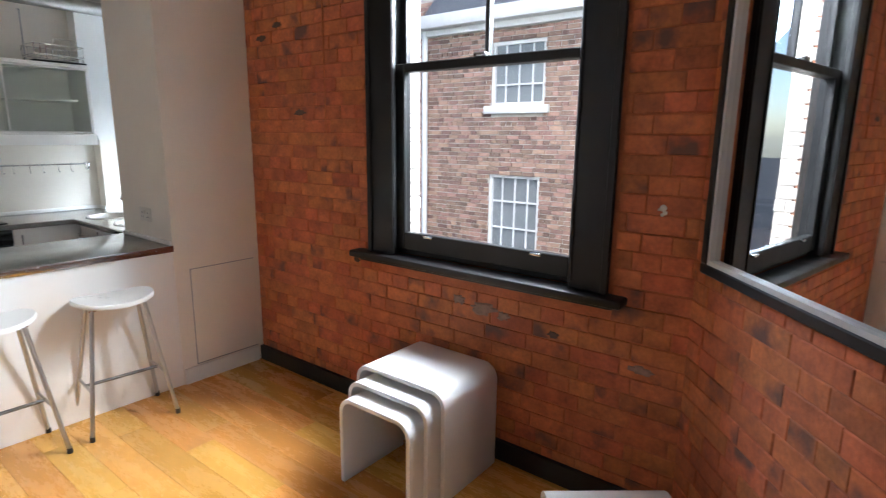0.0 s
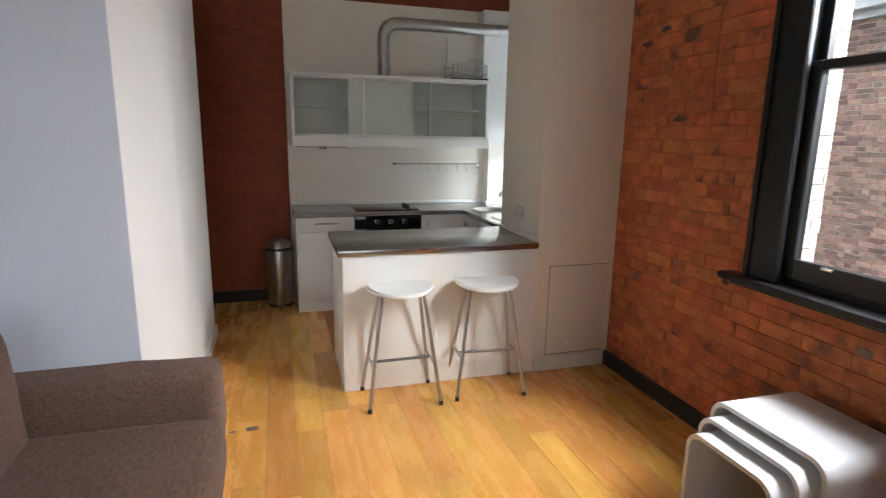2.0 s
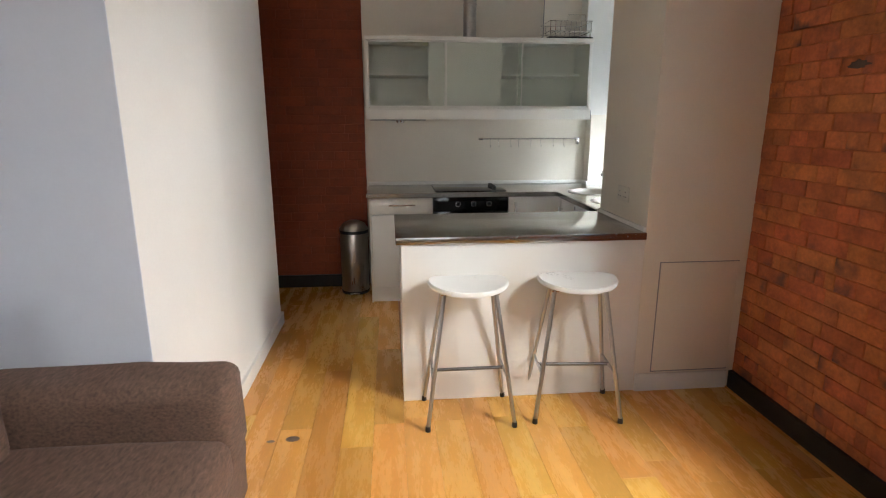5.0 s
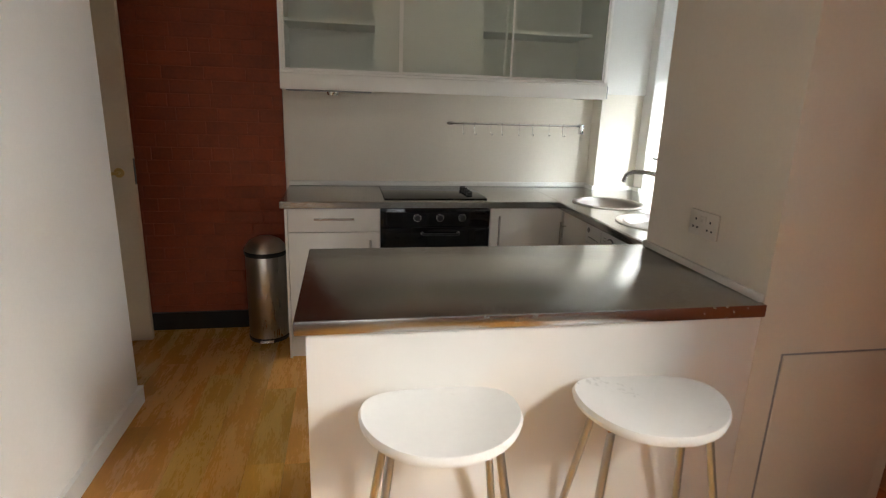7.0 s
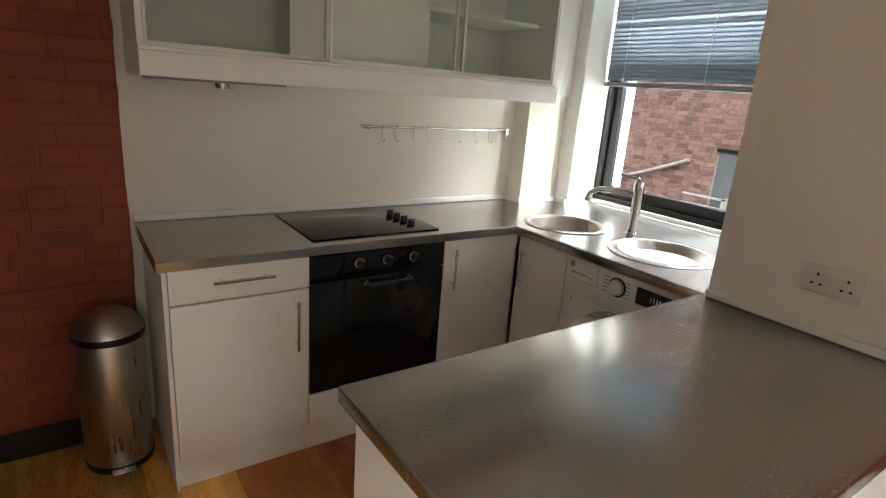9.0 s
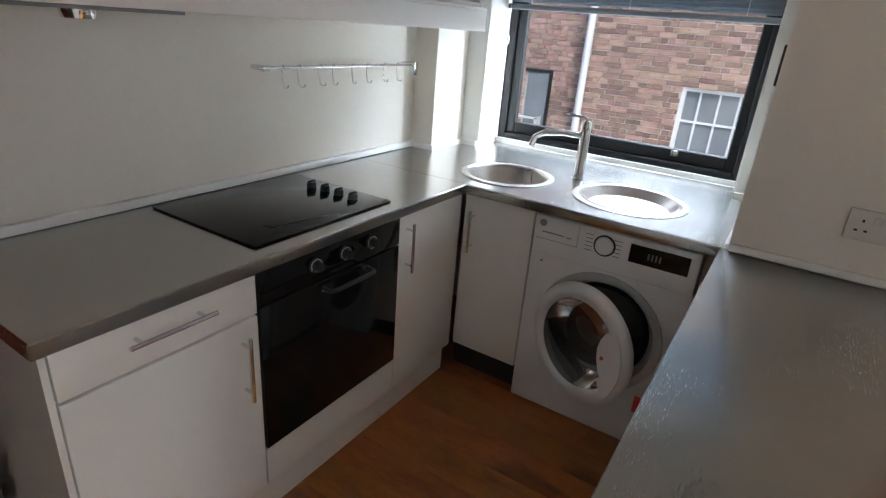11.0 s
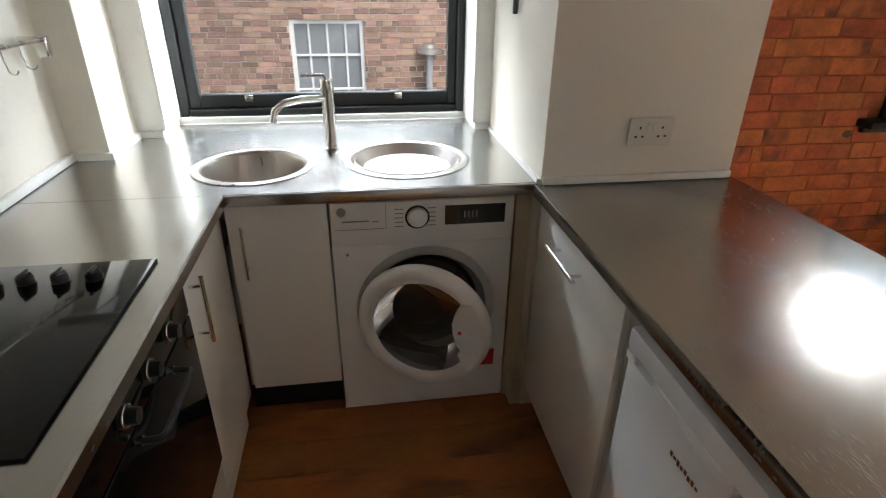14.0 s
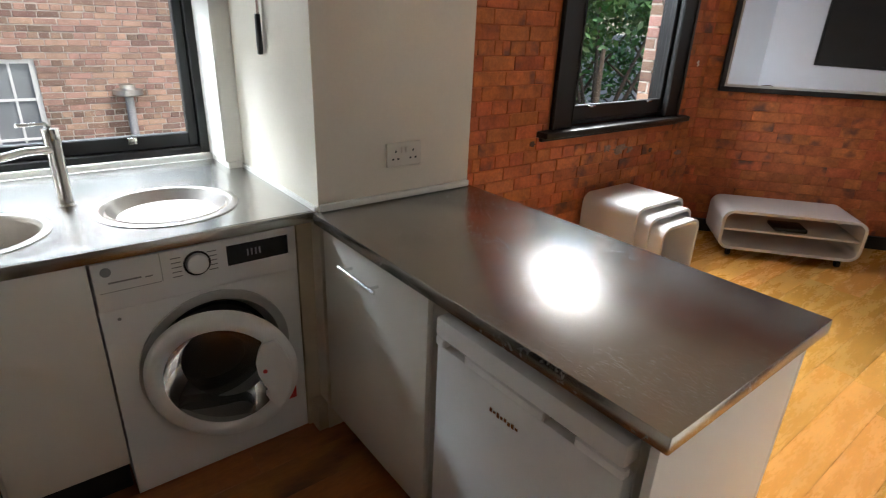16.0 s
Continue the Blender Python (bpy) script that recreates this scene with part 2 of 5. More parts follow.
def bm_box(lo, hi, bevel=0.0, seg=2, bm=None):
    bm = bm or bmesh.new()
    c = [(a + b) / 2 for a, b in zip(lo, hi)]
    s = [abs(b - a) for a, b in zip(lo, hi)]
    v = bmesh.ops.create_cube(bm, size=1, matrix=Matrix.Translation(c) @ Matrix.Diagonal((*s, 1)))["verts"]
    if bevel:
        bmesh.ops.bevel(bm, geom=list({e for x in v for e in x.link_edges}), offset=min(bevel, min(s) * 0.45), segments=seg, affect="EDGES", profile=0.5)
    return bm


def box(name, lo, hi, mat, parent=None, bevel=0.0, seg=2, m=None):
    return put(name, bm_box(lo, hi, bevel, seg), mat, parent, smooth="angle" if bevel else False, m=m)


def boxes(name, pairs, mat, parent=None, bevel=0.0, m=None):
    """Several blocks joined into one part."""
    bm = bmesh.new()
    for lo, hi in pairs:
        bm_box(lo, hi, bevel, 1, bm)
    return put(name, bm, mat, parent, m=m)


def bm_tube(points, radius, seg=10, bm=None, closed=False):
    bm = bm or bmesh.new()
    pts = [Vector(p) for p in points]
    radii = radius if isinstance(radius, (list, tuple)) else [radius] * len(pts)
    side, rings = None, []
    for i, p in enumerate(pts):
        a = pts[i - 1] if i or closed else p
        b = pts[(i + 1) % len(pts)] if i < len(pts) - 1 or closed else p
        d = (b - a).normalized()
        if side is None:
            side = d.orthogonal().normalized()
        side = (side - d * side.dot(d)).normalized()
        up = d.cross(side)
        rings.append([bm.verts.new(p + (side * math.cos(k * 2 * math.pi / seg) + up * math.sin(k * 2 * math.pi / seg)) * radii[i]) for k in range(seg)])
    for i in range(len(rings) - (0 if closed else 1)):
        r, q = rings[i], rings[(i + 1) % len(rings)]
        for k in range(seg):
            bm.faces.new((r[k], r[(k + 1) % seg], q[(k + 1) % seg], q[k]))
    if not closed:
        bm.faces.new(rings[0]); bm.faces.new(rings[-1])
    return bm


def tube(name, points, radius, mat, parent=None, seg=10, closed=False):
    return put(name, bm_tube(points, radius, seg, closed=closed), mat, parent, smooth="angle")


def lathe(name, profile, mat, parent=None, seg=40, m=None, at=(0, 0, 0)):
    """A turned part: profile of (radius, height) about the upright axis."""
    bm = bmesh.new()
    rings = []
    for r, z in profile:
        if r < 1e-5:
            rings.append([bm.verts.new((at[0], at[1], at[2] + z))])
        else:
            rings.append([bm.verts.new((at[0] + r * math.cos(k * 2 * math.pi / seg), at[1] + r * math.sin(k * 2 * math.pi / seg), at[2] + z)) for k in range(seg)])
    for a, b in zip(rings, rings[1:]):
        for k in range(seg):
            q = [a[k % len(a)], a[(k + 1) % len(a)], b[(k + 1) % len(b)], b[k % len(b)]]
            f = list(dict.fromkeys(q))
            if len(f) > 2:
                bm.faces.new(f)
    return put(name, bm, mat, parent, smooth="angle", m=m)


def bend(a, corner, b, r, n=6):
    """The points of a rounded corner between two legs of a path."""
    a, c, b = Vector(a), Vector(corner), Vector(b)
    p, q = c + (a - c).normalized() * r, c + (b - c).normalized() * r
    return [(p.lerp(c, t)).lerp(c.lerp(q, t), t) for t in (i / n for i in range(n + 1))]


def prism(name, outline, depth, mat, parent=None, m=None, bevel=0.0, smooth="angle"):
    """A plate of the given outline (u, v), standing in the local x-z plane and reaching back along local y."""
    bm = bmesh.new()
    vs = [bm.verts.new((u, 0, v)) for u, v in outline]
    f = bm.faces.new(vs)
    r = bmesh.ops.extrude_face_region(bm, geom=[f])
    bmesh.ops.translate(bm, vec=(0, depth, 0), verts=[g for g in r["geom"] if isinstance(g, bmesh.types.BMVert)])
    if bevel:
        rim = [e for e in bm.edges if abs(e.verts[0].co.y - e.verts[1].co.y) < 1e-6]
        bmesh.ops.bevel(bm, geom=rim, offset=bevel, segments=2, affect="EDGES", profile=0.5)
    return put(name, bm, mat, parent, smooth=smooth, m=m)


def plate_with_holes(name, lo, hi, holes, mat, parent=None, seg=40):
    """A worktop with round holes (x, y, r)."""
    bm = bmesh.new()

    def ring(pts):
        vs = [bm.verts.new((x, y, hi[2])) for x, y in pts]
        return [bm.edges.new((vs[i], vs[(i + 1) % len(vs)])) for i in range(len(vs))]
    edges = ring([(lo[0], lo[1]), (hi[0], lo[1]), (hi[0], hi[1]), (lo[0], hi[1])])
    for x, y, r in holes:
        edges += ring([(x + r * math.cos(k * 2 * math.pi / seg), y + r * math.sin(k * 2 * math.pi / seg)) for k in range(seg)])
    bmesh.ops.triangle_fill(bm, edges=edges, use_beauty=True)
    r = bmesh.ops.extrude_face_region(bm, geom=list(bm.faces))
    bmesh.ops.translate(bm, vec=(0, 0, lo[2] - hi[2]), verts=[g for g in r["geom"] if isinstance(g, bmesh.types.BMVert)])
    return put(name, bm, mat, parent)


def setting(ob, label):
    return tagged(ob, label, kind="structure")


def wall_box(name, lo, hi, mat, label, m=None):
    return setting(box(name, lo, hi, mat, m=m), label)


def wall_open(name, lo, hi, holes, mat, label, axis="x"):
    """A wall with openings (a0, z0, a1, z1) that go right through it."""
    i = 1 if axis == "x" else 0
    cuts = sorted({lo[i], hi[i], *(h[0] for h in holes), *(h[2] for h in holes)})
    bm = bmesh.new()
    for a, b in zip(cuts, cuts[1:]):
        levels = [lo[2]]
        for h in sorted(holes, key=lambda q: q[1]):
            if h[0] <= a + 1e-6 and h[2] >= b - 1e-6:
                levels += [h[1], h[3]]
        levels.append(hi[2])
        for z0, z1 in zip(levels[::2], levels[1::2]):
            if z1 - z0 > 1e-4:
                l, h2 = list(lo), list(hi)
                l[i], h2[i], l[2], h2[2] = a, b, z0, z1
                bm_box(l, h2, bm=bm)
    return setting(put(name, bm, mat), label)


# ---- the shell ----
CEIL = 3.3
FACE = 2.70            # inner face of the window wall
BACK = 6.13            # white wall behind the hob
HALLF = 6.09           # brick face in the passage
ANG = 39.0             # turn of the mirror wall
W_WIN = pose(FACE, 3.957, 0, 0, 0, -90)
W_MIR = pose(FACE, 1.165, 0, 0, 0, 180 + ANG)

floor = setting(boxes("floor", [((-1.7, 5.07, -0.12), (-1.2, 6.2, -0.012)), ((-1.2, -2.4, -0.12), (0.8, 6.2, -0.012)), ((0.8, -0.3, -0.12), (2.93, 6.2, -0.012))], MORTAR), "oak strip floor in long boards over a dark subfloor")
wall_box("ceiling", (-1.7, -2.4, CEIL), (3.1, 6.3, CEIL + 0.15), PLASTER, "plain white plaster ceiling")
wall_window = wall_open("wall_window", (FACE + 0.006, 0.9, 0), (FACE + 0.17, 3.957, CEIL), [(1.60, 0.93, 2.72, 2.72)], MORTAR, "exposed orange-red brick wall with a tall sash window")
wall_mirror = wall_box("wall_mirror", (0, 0.006, 0), (2.7, 0.2, CEIL), MORTAR, "exposed brick wall set at an angle, carrying a mirror", m=W_MIR)
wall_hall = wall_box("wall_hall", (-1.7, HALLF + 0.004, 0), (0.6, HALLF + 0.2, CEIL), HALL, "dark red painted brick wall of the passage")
wall_box("wall_kitchen", (0.6, BACK, 0), (3.3, BACK + 0.16, 2.76), PLASTER, "smooth white kitchen wall behind the hob")
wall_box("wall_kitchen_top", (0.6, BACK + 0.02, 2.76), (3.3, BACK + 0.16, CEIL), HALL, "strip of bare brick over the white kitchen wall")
wall_open("wall_sink", (2.83, 4.6, 0), (3.3, BACK, CEIL), [(4.668, 0.86, 5.905, 2.45)], PAINT, "white wall round the kitchen window")
wall_box("pillar", (2.125, 3.957, 0), (3.3, 4.6, CEIL), PLASTER, "white plastered pillar between living room and kitchen")
wall_box("boxed_pipe", (2.55, 6.005, 0.9), (2.829, BACK, 1.5), PLASTER, "white boxed-in pipe beside the kitchen window")
wall_box("boxed_pipe_upper", (2.455, 5.98, 1.5), (2.829, BACK, 2.75), PAINT, "white boxing over the kitchen corner")
# chimney-like block beside the sofa: face over the sofa tinted blue for the daylight on it, white on the side
def upright(name, outline, z0, z1, mat, label):
    """A block that stands on the given outline of the plan."""
    bm = bmesh.new()
    base = bm.faces.new([bm.verts.new((x, y, z0)) for x, y in outline])
    r = bmesh.ops.extrude_face_region(bm, geom=[base])
    bmesh.ops.translate(bm, vec=(0, 0, z1 - z0), verts=[g for g in r["geom"] if isinstance(g, bmesh.types.BMVert)])
    return setting(put(name, bm, mat), label)


upright("wall_block", [(-1.2, 3.268), (-0.088, 3.268), (-0.022, 4.1), (-0.016, 5.19), (-1.2, 5.19)], 0, CEIL, PLASTER_WHITE, "white plastered wall block at the passage")
setting(box("wall_block_face", (-0.9, 3.264, 0), (-0.0885, 3.268, CEIL), PLASTER_DAYLIT), "face of the white wall block, bluish daylight in its colour")
wall_box("wall_left", (-1.2, -2.4, 0), (-0.9, 3.268, CEIL), PLASTER_DAYLIT, "white living room wall behind the sofa, bluish daylight in its colour")
wall_box("wall_passage_end", (-1.9, 5.07, 0), (-1.7, 6.3, CEIL), PLASTER, "plain white wall at the end of the passage")
wall_box("wall_passage_side", (-1.7, 5.07, 0), (-1.2, 5.19, CEIL), PLASTER, "plain white wall of the passage")
wall_open("wall_back", (-1.2, -2.4, 0), (0.8, -2.2, CEIL), [(-0.85, 0.9, 0.45, 2.7)], PLASTER, "plain white back wall with an added window opening", axis="y")
wall_box("wall_return", (0.6, -2.4, 0), (0.8, -0.5, CEIL), PLASTER, "plain white return wall")
upright("skirting_block", [(-0.083, 3.3), (-0.022, 4.1), (-0.016, 5.208), (0.002, 5.208), (-0.004, 4.1), (-0.066, 3.3)], 0, 0.085, PAINT, "white painted skirting board")
wall_box("skirting_block_end", (-1.0, 5.191, 0), (-0.0165, 5.208, 0.085), PAINT, "white painted skirting board")
wall_box("skirting_pillar", (2.13, 3.943, 0), (2.66, 3.957, 0.1), PAINT, "white painted skirting board")
wall_box("skirting_window", (2.675, 1.15, 0), (2.699, 3.95, 0.1), BLACK, "black painted skirting board")
wall_box("skirting_mirror", (0.02, -0.024, 0), (2.6, -0.001, 0.1), BLACK, "black painted skirting board", m=W_MIR)
wall_box("skirting_hall", (-1.7, 6.068, 0), (0.6, 6.089, 0.11), BLACK, "black painted skirting board")

# access panel in the pillar: a proud thin sheet with a shadow gap round it
panel = setting(box("access_panel", (2.222, 3.951, 0.115), (2.655, 3.957, 0.732), PLASTER, bevel=0.002), "white access panel set into the pillar")
boxes("gap", [((2.216, 3.9545, 0.732), (2.661, 3.9568, 0.737)), ((2.216, 3.9545, 0.109), (2.2215, 3.9568, 0.737)), ((2.216, 3.9545, 0.108), (2.661, 3.9568, 0.1145))], GREY, panel)


# ---- windows ----
def lift(parent, at, axis="x"):
    x, y, z = at
    box("sash_lift", (x - 0.018, y - 0.028, z - 0.008), (x, y + 0.028, z + 0.006), CHROME, parent, 0.004)


def living_window():
    w = thing("window_1", (FACE, 2.16, 0.93), "", "window")
    setting(w, "tall black-painted timber sash window with a wide casing")
    boxes("casing", [((FACE - 0.022, 1.485, 0.935), (FACE + 0.005, 1.655, 2.95)), ((FACE - 0.022, 2.66, 0.935), (FACE + 0.005, 2.84, 2.95)),
                     ((FACE - 0.0215, 1.655, 2.70), (FACE + 0.005, 2.66, 2.95))], BLACK, w, 0.004)
    boxes("casing_edge", [((FACE - 0.034, 1.48, 0.935), (FACE - 0.0225, 1.51, 2.96)), ((FACE - 0.034, 2.815, 0.935), (FACE - 0.0225, 2.845, 2.96)),
                          ((FACE - 0.03, 1.638, 0.96), (FACE - 0.0225, 1.655, 2.7)), ((FACE - 0.03, 2.66, 0.96), (FACE - 0.0225, 2.677, 2.7))], BLACK, w, 0.003)
    box("sill", (FACE - 0.085, 1.405, 0.898), (FACE + 0.05, 2.945, 0.934), BLACK, w, 0.008)
    box("apron", (FACE - 0.025, 1.46, 0.872), (FACE + 0.004, 2.92, 0.8975), BLACK, w, 0.004)
    # box frame, lower sash in front, upper sash behind
    boxes("box_frame", [((FACE + 0.005, 1.602, 0.934), (FACE + 0.15, 1.632, 2.72)), ((FACE + 0.005, 2.688, 0.934), (FACE + 0.15, 2.718, 2.72)),
                        ((FACE + 0.005, 1.632, 2.66), (FACE + 0.15, 2.688, 2.72)), ((FACE + 0.051, 1.632, 0.934), (FACE + 0.15, 2.688, 0.965))], BLACK, w, 0.003)
    boxes("lower_sash", [((FACE + 0.02, 1.633, 0.966), (FACE + 0.06, 1.677, 1.914)), ((FACE + 0.02, 2.62, 0.966), (FACE + 0.06, 2.687, 1.914)),
                         ((FACE + 0.02, 1.677, 0.966), (FACE + 0.06, 2.62, 1.058)), ((FACE + 0.016, 1.677, 1.872), (FACE + 0.06, 2.62, 1.914))], BLACK, w, 0.004)
    boxes("upper_sash", [((FACE + 0.066, 1.633, 1.875), (FACE + 0.105, 1.672, 2.66)), ((FACE + 0.066, 2.645, 1.875), (FACE + 0.105, 2.687, 2.66)),
                         ((FACE + 0.066, 1.672, 1.875), (FACE + 0.105, 2.645, 1.912)), ((FACE + 0.066, 2.145, 1.912), (FACE + 0.105, 2.168, 2.66))], BLACK, w, 0.003)
    for lo, hi in (((FACE + 0.036, 1.677, 1.058), (FACE + 0.041, 2.62, 1.872)), ((FACE + 0.083, 1.672, 1.912), (FACE + 0.088, 2.145, 2.66)), ((FACE + 0.083, 2.168, 1.912), (FACE + 0.088, 2.645, 2.66))):
        box("pane", lo, hi, GLASS, w).visible_shadow = False
    lift(w, (FACE + 0.02, 1.83, 1.05)); lift(w, (FACE + 0.02, 2.45, 1.05))
    box("sash_lock", (FACE + 0.01, 2.13, 1.914), (FACE + 0.05, 2.19, 1.932), CHROME, w, 0.004)
    # brick outer reveals and stone cill
    boxes("stone_cill", [((FACE + 0.155, 1.55, 0.86), (FACE + 0.30, 2.77, 0.93))], STONE, w, 0.006)
    return w


living_window()


def kitchen_window():
    w = thing("window_2", (3.05, 5.32, 0.9), "", "window")
    setting(w, "black-painted kitchen sash window over the sink")
    boxes("box_frame", [((3.05, 4.669, 0.925), (3.16, 4.708, 2.44)), ((3.05, 5.862, 0.925), (3.16, 5.904, 2.44)),
                        ((3.05, 4.708, 0.925), (3.16, 5.862, 0.955)), ((3.05, 4.708, 2.40), (3.16, 5.862, 2.44))], BLACK, w, 0.004)
    boxes("lower_sash", [((3.07, 4.709, 0.956), (3.11, 4.748, 1.76)), ((3.07, 5.815, 0.956), (3.11, 5.861, 1.76)),
                         ((3.07, 4.748, 0.956), (3.11, 5.815, 1.015)), ((3.07, 4.748, 1.72), (3.11, 5.815, 1.76))], BLACK, w, 0.004)
    boxes("upper_sash", [((3.115, 4.709, 1.72), (3.15, 4.745, 2.4)), ((3.115, 5.82, 1.72), (3.15, 5.861, 2.4)), ((3.115, 4.745, 1.72), (3.15, 5.82, 1.755))], BLACK, w, 0.003)
    box("pane", (3.088, 4.748, 1.015), (3.093, 5.815, 1.72), GLASS, w).visible_shadow = False
    box("pane", (3.13, 4.745, 1.755), (3.135, 5.82, 2.4), GLASS, w).visible_shadow = False
    for y in (4.97, 5.61):
        box("sash_lift", (3.05, y - 0.018, 0.985), (3.07, y + 0.018, 1.012), CHROME, w, 0.004)
    box("sill", (3.028, 4.67, 0.8998), (3.0495, 5.903, 0.926), PAINT, w, 0.003)
    boxes("reveal_trim", [((2.832, 4.6685, 0.926), (3.05, 4.674, 2.44)), ((2.832, 5.899, 0.926), (3.05, 5.9045, 2.44))], PAINT, w)
    return w


kitchen_window()


# unseen window, added so that some light comes from behind
def added_back_window():
    w = setting(thing("window_3", (-0.2, -2.3, 0.9), "", "window"), "plain black-framed window added in the unseen back wall")
    boxes("frame", [((-0.848, -2.34, 0.902), (-0.79, -2.28, 2.698)), ((0.39, -2.34, 0.902), (0.448, -2.28, 2.698)), ((-0.79, -2.34, 0.902), (0.39, -2.28, 0.96)),
                    ((-0.79, -2.34, 2.64), (0.39, -2.28, 2.698)), ((-0.79, -2.335, 1.78), (0.39, -2.285, 1.82))], BLACK, w, 0.003)
    box("pane", (-0.79, -2.312, 0.96), (0.39, -2.308, 1.78), GLASS, w).visible_shadow = False
    box("pane", (-0.79, -2.312, 1.82), (0.39, -2.308, 2.64), GLASS, w).visible_shadow = False


added_back_window()


def venetian_blind():
    b = thing("venetian_blind", (3.0, 5.287, 2.42), "dark grey slatted venetian blind lowered halfway over the kitchen window", "blind")
    box("headrail", (2.985, 4.68, 2.40), (3.03, 5.892, 2.44), BLIND, b, 0.003)
    box("bottom_rail", (2.99, 4.683, 1.575), (3.03, 5.89, 1.60), BLIND, b, 0.004)
    bm = bmesh.new()
    pts = [(-0.0125, -0.004), (-0.005, 0.0), (0.005, 0.0005), (0.0125, -0.003)]
    rows = [[bm.verts.new((x, y, z)) for x, z in pts] for y in (-0.6, 0.6)]
    for k in range(3):
        bm.faces.new((rows[0][k], rows[0][k + 1], rows[1][k + 1], rows[1][k]))
    bmesh.ops.solidify(bm, geom=list(bm.faces), thickness=0.0008)
    first = put("slat", bm, BLIND, b, m=pose(3.01, 5.287, 1.62, 0, 62, 0))
    for i in range(1, 37):
        s = new("slat", first.data)
        s.parent, s.matrix_parent_inverse = b, first.matrix_parent_inverse
        s.matrix_basis = pose(3.01, 5.287, 1.62 + i * 0.0212, 0, 62, 0)
    for y in (4.81, 5.287, 5.765):
        tube("ladder_cord", [(2.993, y, 1.60), (2.993, y, 2.4)], 0.0012, PAINT, b, 5)
    tube("cord", [(2.985, 5.87, 1.45), (2.985, 5.87, 2.4)], 0.0015, PAINT, b, 5)
    lathe("cord_weight", [(0, 0), (0.008, 0.004), (0.006, 0.04), (0, 0.042)], PAINT, b, 12, at=(2.985, 5.87, 1.41))


venetian_blind()


# ---- kitchen ----
def bar_handle(parent, a, b, out, r=0.006):
    """A steel bar handle from a to b, held off along out on two posts."""
    a, b, out = Vector(a), Vector(b), Vector(out)
    bm = bm_tube([a, b], r, 10)
    for t in (0.14, 0.86):
        p = a.lerp(b, t)
        bm_tube([p - out, p], r * 0.8, 8, bm)
    put("handle", bm, CHROME, parent, smooth="angle")


FY = 5.59             # plane of the fronts under the hob
worktop = thing("worktop", (1.5, 5.8, 0.86), "brushed stainless steel worktop along the hob wall", "worktop")
boxes("top", [((0.618, 5.557, 0.862), (2.147, BACK - 0.001, 0.90))], STEEL, worktop, 0.004)
box("upstand", (0.618, BACK - 0.022, 0.901), (2.549, BACK - 0.001, 0.93), PAINT, worktop, 0.006)
sinktop = thing("sink_worktop", (2.5, 5.2, 0.86), "brushed stainless steel sink worktop under the kitchen window", "worktop")
plate_with_holes("top", (2.147, 4.602, 0.862), (3.027, BACK - 0.001, 0.8995), [(2.415, 5.512, 0.172), (2.44, 4.992, 0.192)], STEEL, sinktop)
box("front_edge", (2.137, 4.602, 0.862), (2.1465, 5.557, 0.899), STEEL, sinktop, 0.003)
for lo, hi in (((2.534, 5.989, 0.9), (2.829, 6.004, 0.925)), ((2.534, 6.0045, 0.9), (2.549, 6.108, 0.925)), ((2.13, 4.601, 0.9), (2.829, 4.612, 0.915)), ((2.815, 4.612, 0.9), (2.829, 4.667, 0.925)), ((2.815, 5.906, 0.9), (2.829, 5.988, 0.925))):
    box("upstand", lo, hi, PAINT, sinktop)


def round_sink(at, r, deep, label):
    s = thing("round_sink", at, label, "sink", "round inset sinks")
    prof = [(r + 0.022, 0.0), (r + 0.022, 0.003), (r + 0.004, 0.007), (r - 0.004, 0.004), (r - 0.012, -0.01), (r - 0.018, -deep + 0.03), (r - 0.045, -deep), (0.03, -deep - 0.006), (0.0, -deep - 0.007)]
    lathe("bowl", prof, BRUSHED, s, 56, at=at)
    return s


s1 = round_sink((2.415, 5.512, 0.90), 0.178, 0.15, "deep round stainless steel sink bowl in the worktop")
lathe("waste", [(0.038, -0.152), (0.03, -0.147), (0.0, -0.149)], CHROME, s1, 24, at=(2.415, 5.512, 0.90))
s2 = round_sink((2.44, 4.992, 0.90), 0.198, 0.028, "shallow round stainless steel drainer set in the worktop")
lathe("waste", [(0.024, -0.030), (0.018, -0.024), (0.012, -0.03), (0.0, -0.031)], GREY, s2, 24, at=(2.315, 5.065, 0.90))


def tap():
    t = thing("kitchen_tap", (2.59, 5.258, 0.9), "tall chrome mixer tap with a curved spout", "tap")
    lathe("body", [(0, 0), (0.028, 0.0), (0.028, 0.006), (0.022, 0.012), (0.022, 0.2), (0.024, 0.205), (0.024, 0.25), (0.0, 0.254)], CHROME, t, 28, at=(2.59, 5.258, 0.9))
    d = Vector((-0.62, 0.78, 0)).normalized()
    o = Vector((2.59, 5.258, 1.085))
    pts = [o, o + d * 0.10 + Vector((0, 0, 0.012)), o + d * 0.18 + Vector((0, 0, 0.008)), o + d * 0.215 + Vector((0, 0, -0.012)), o + d * 0.228 + Vector((0, 0, -0.05))]
    tube("spout", pts, 0.0125, CHROME, t, 16)
    tube("lever", [(2.59, 5.258, 1.153), (2.585, 5.268, 1.166), (2.55, 5.34, 1.17)], 0.006, CHROME, t, 10)


tap()


def base_unit(name, at, label, group="white kitchen base units"):
    return thing(name, at, label, "cabinet", group)


u = base_unit("drawer_cabinet", (0.88, 5.85, 0), "white base cabinet with a drawer over a door")
boxes("body", [((0.638, FY + 0.002, 0), (0.6515, 6.1, 0.861)), ((0.652, FY + 0.022, 0.12), (1.139, 6.1, 0.86))], LAMINATE, u)
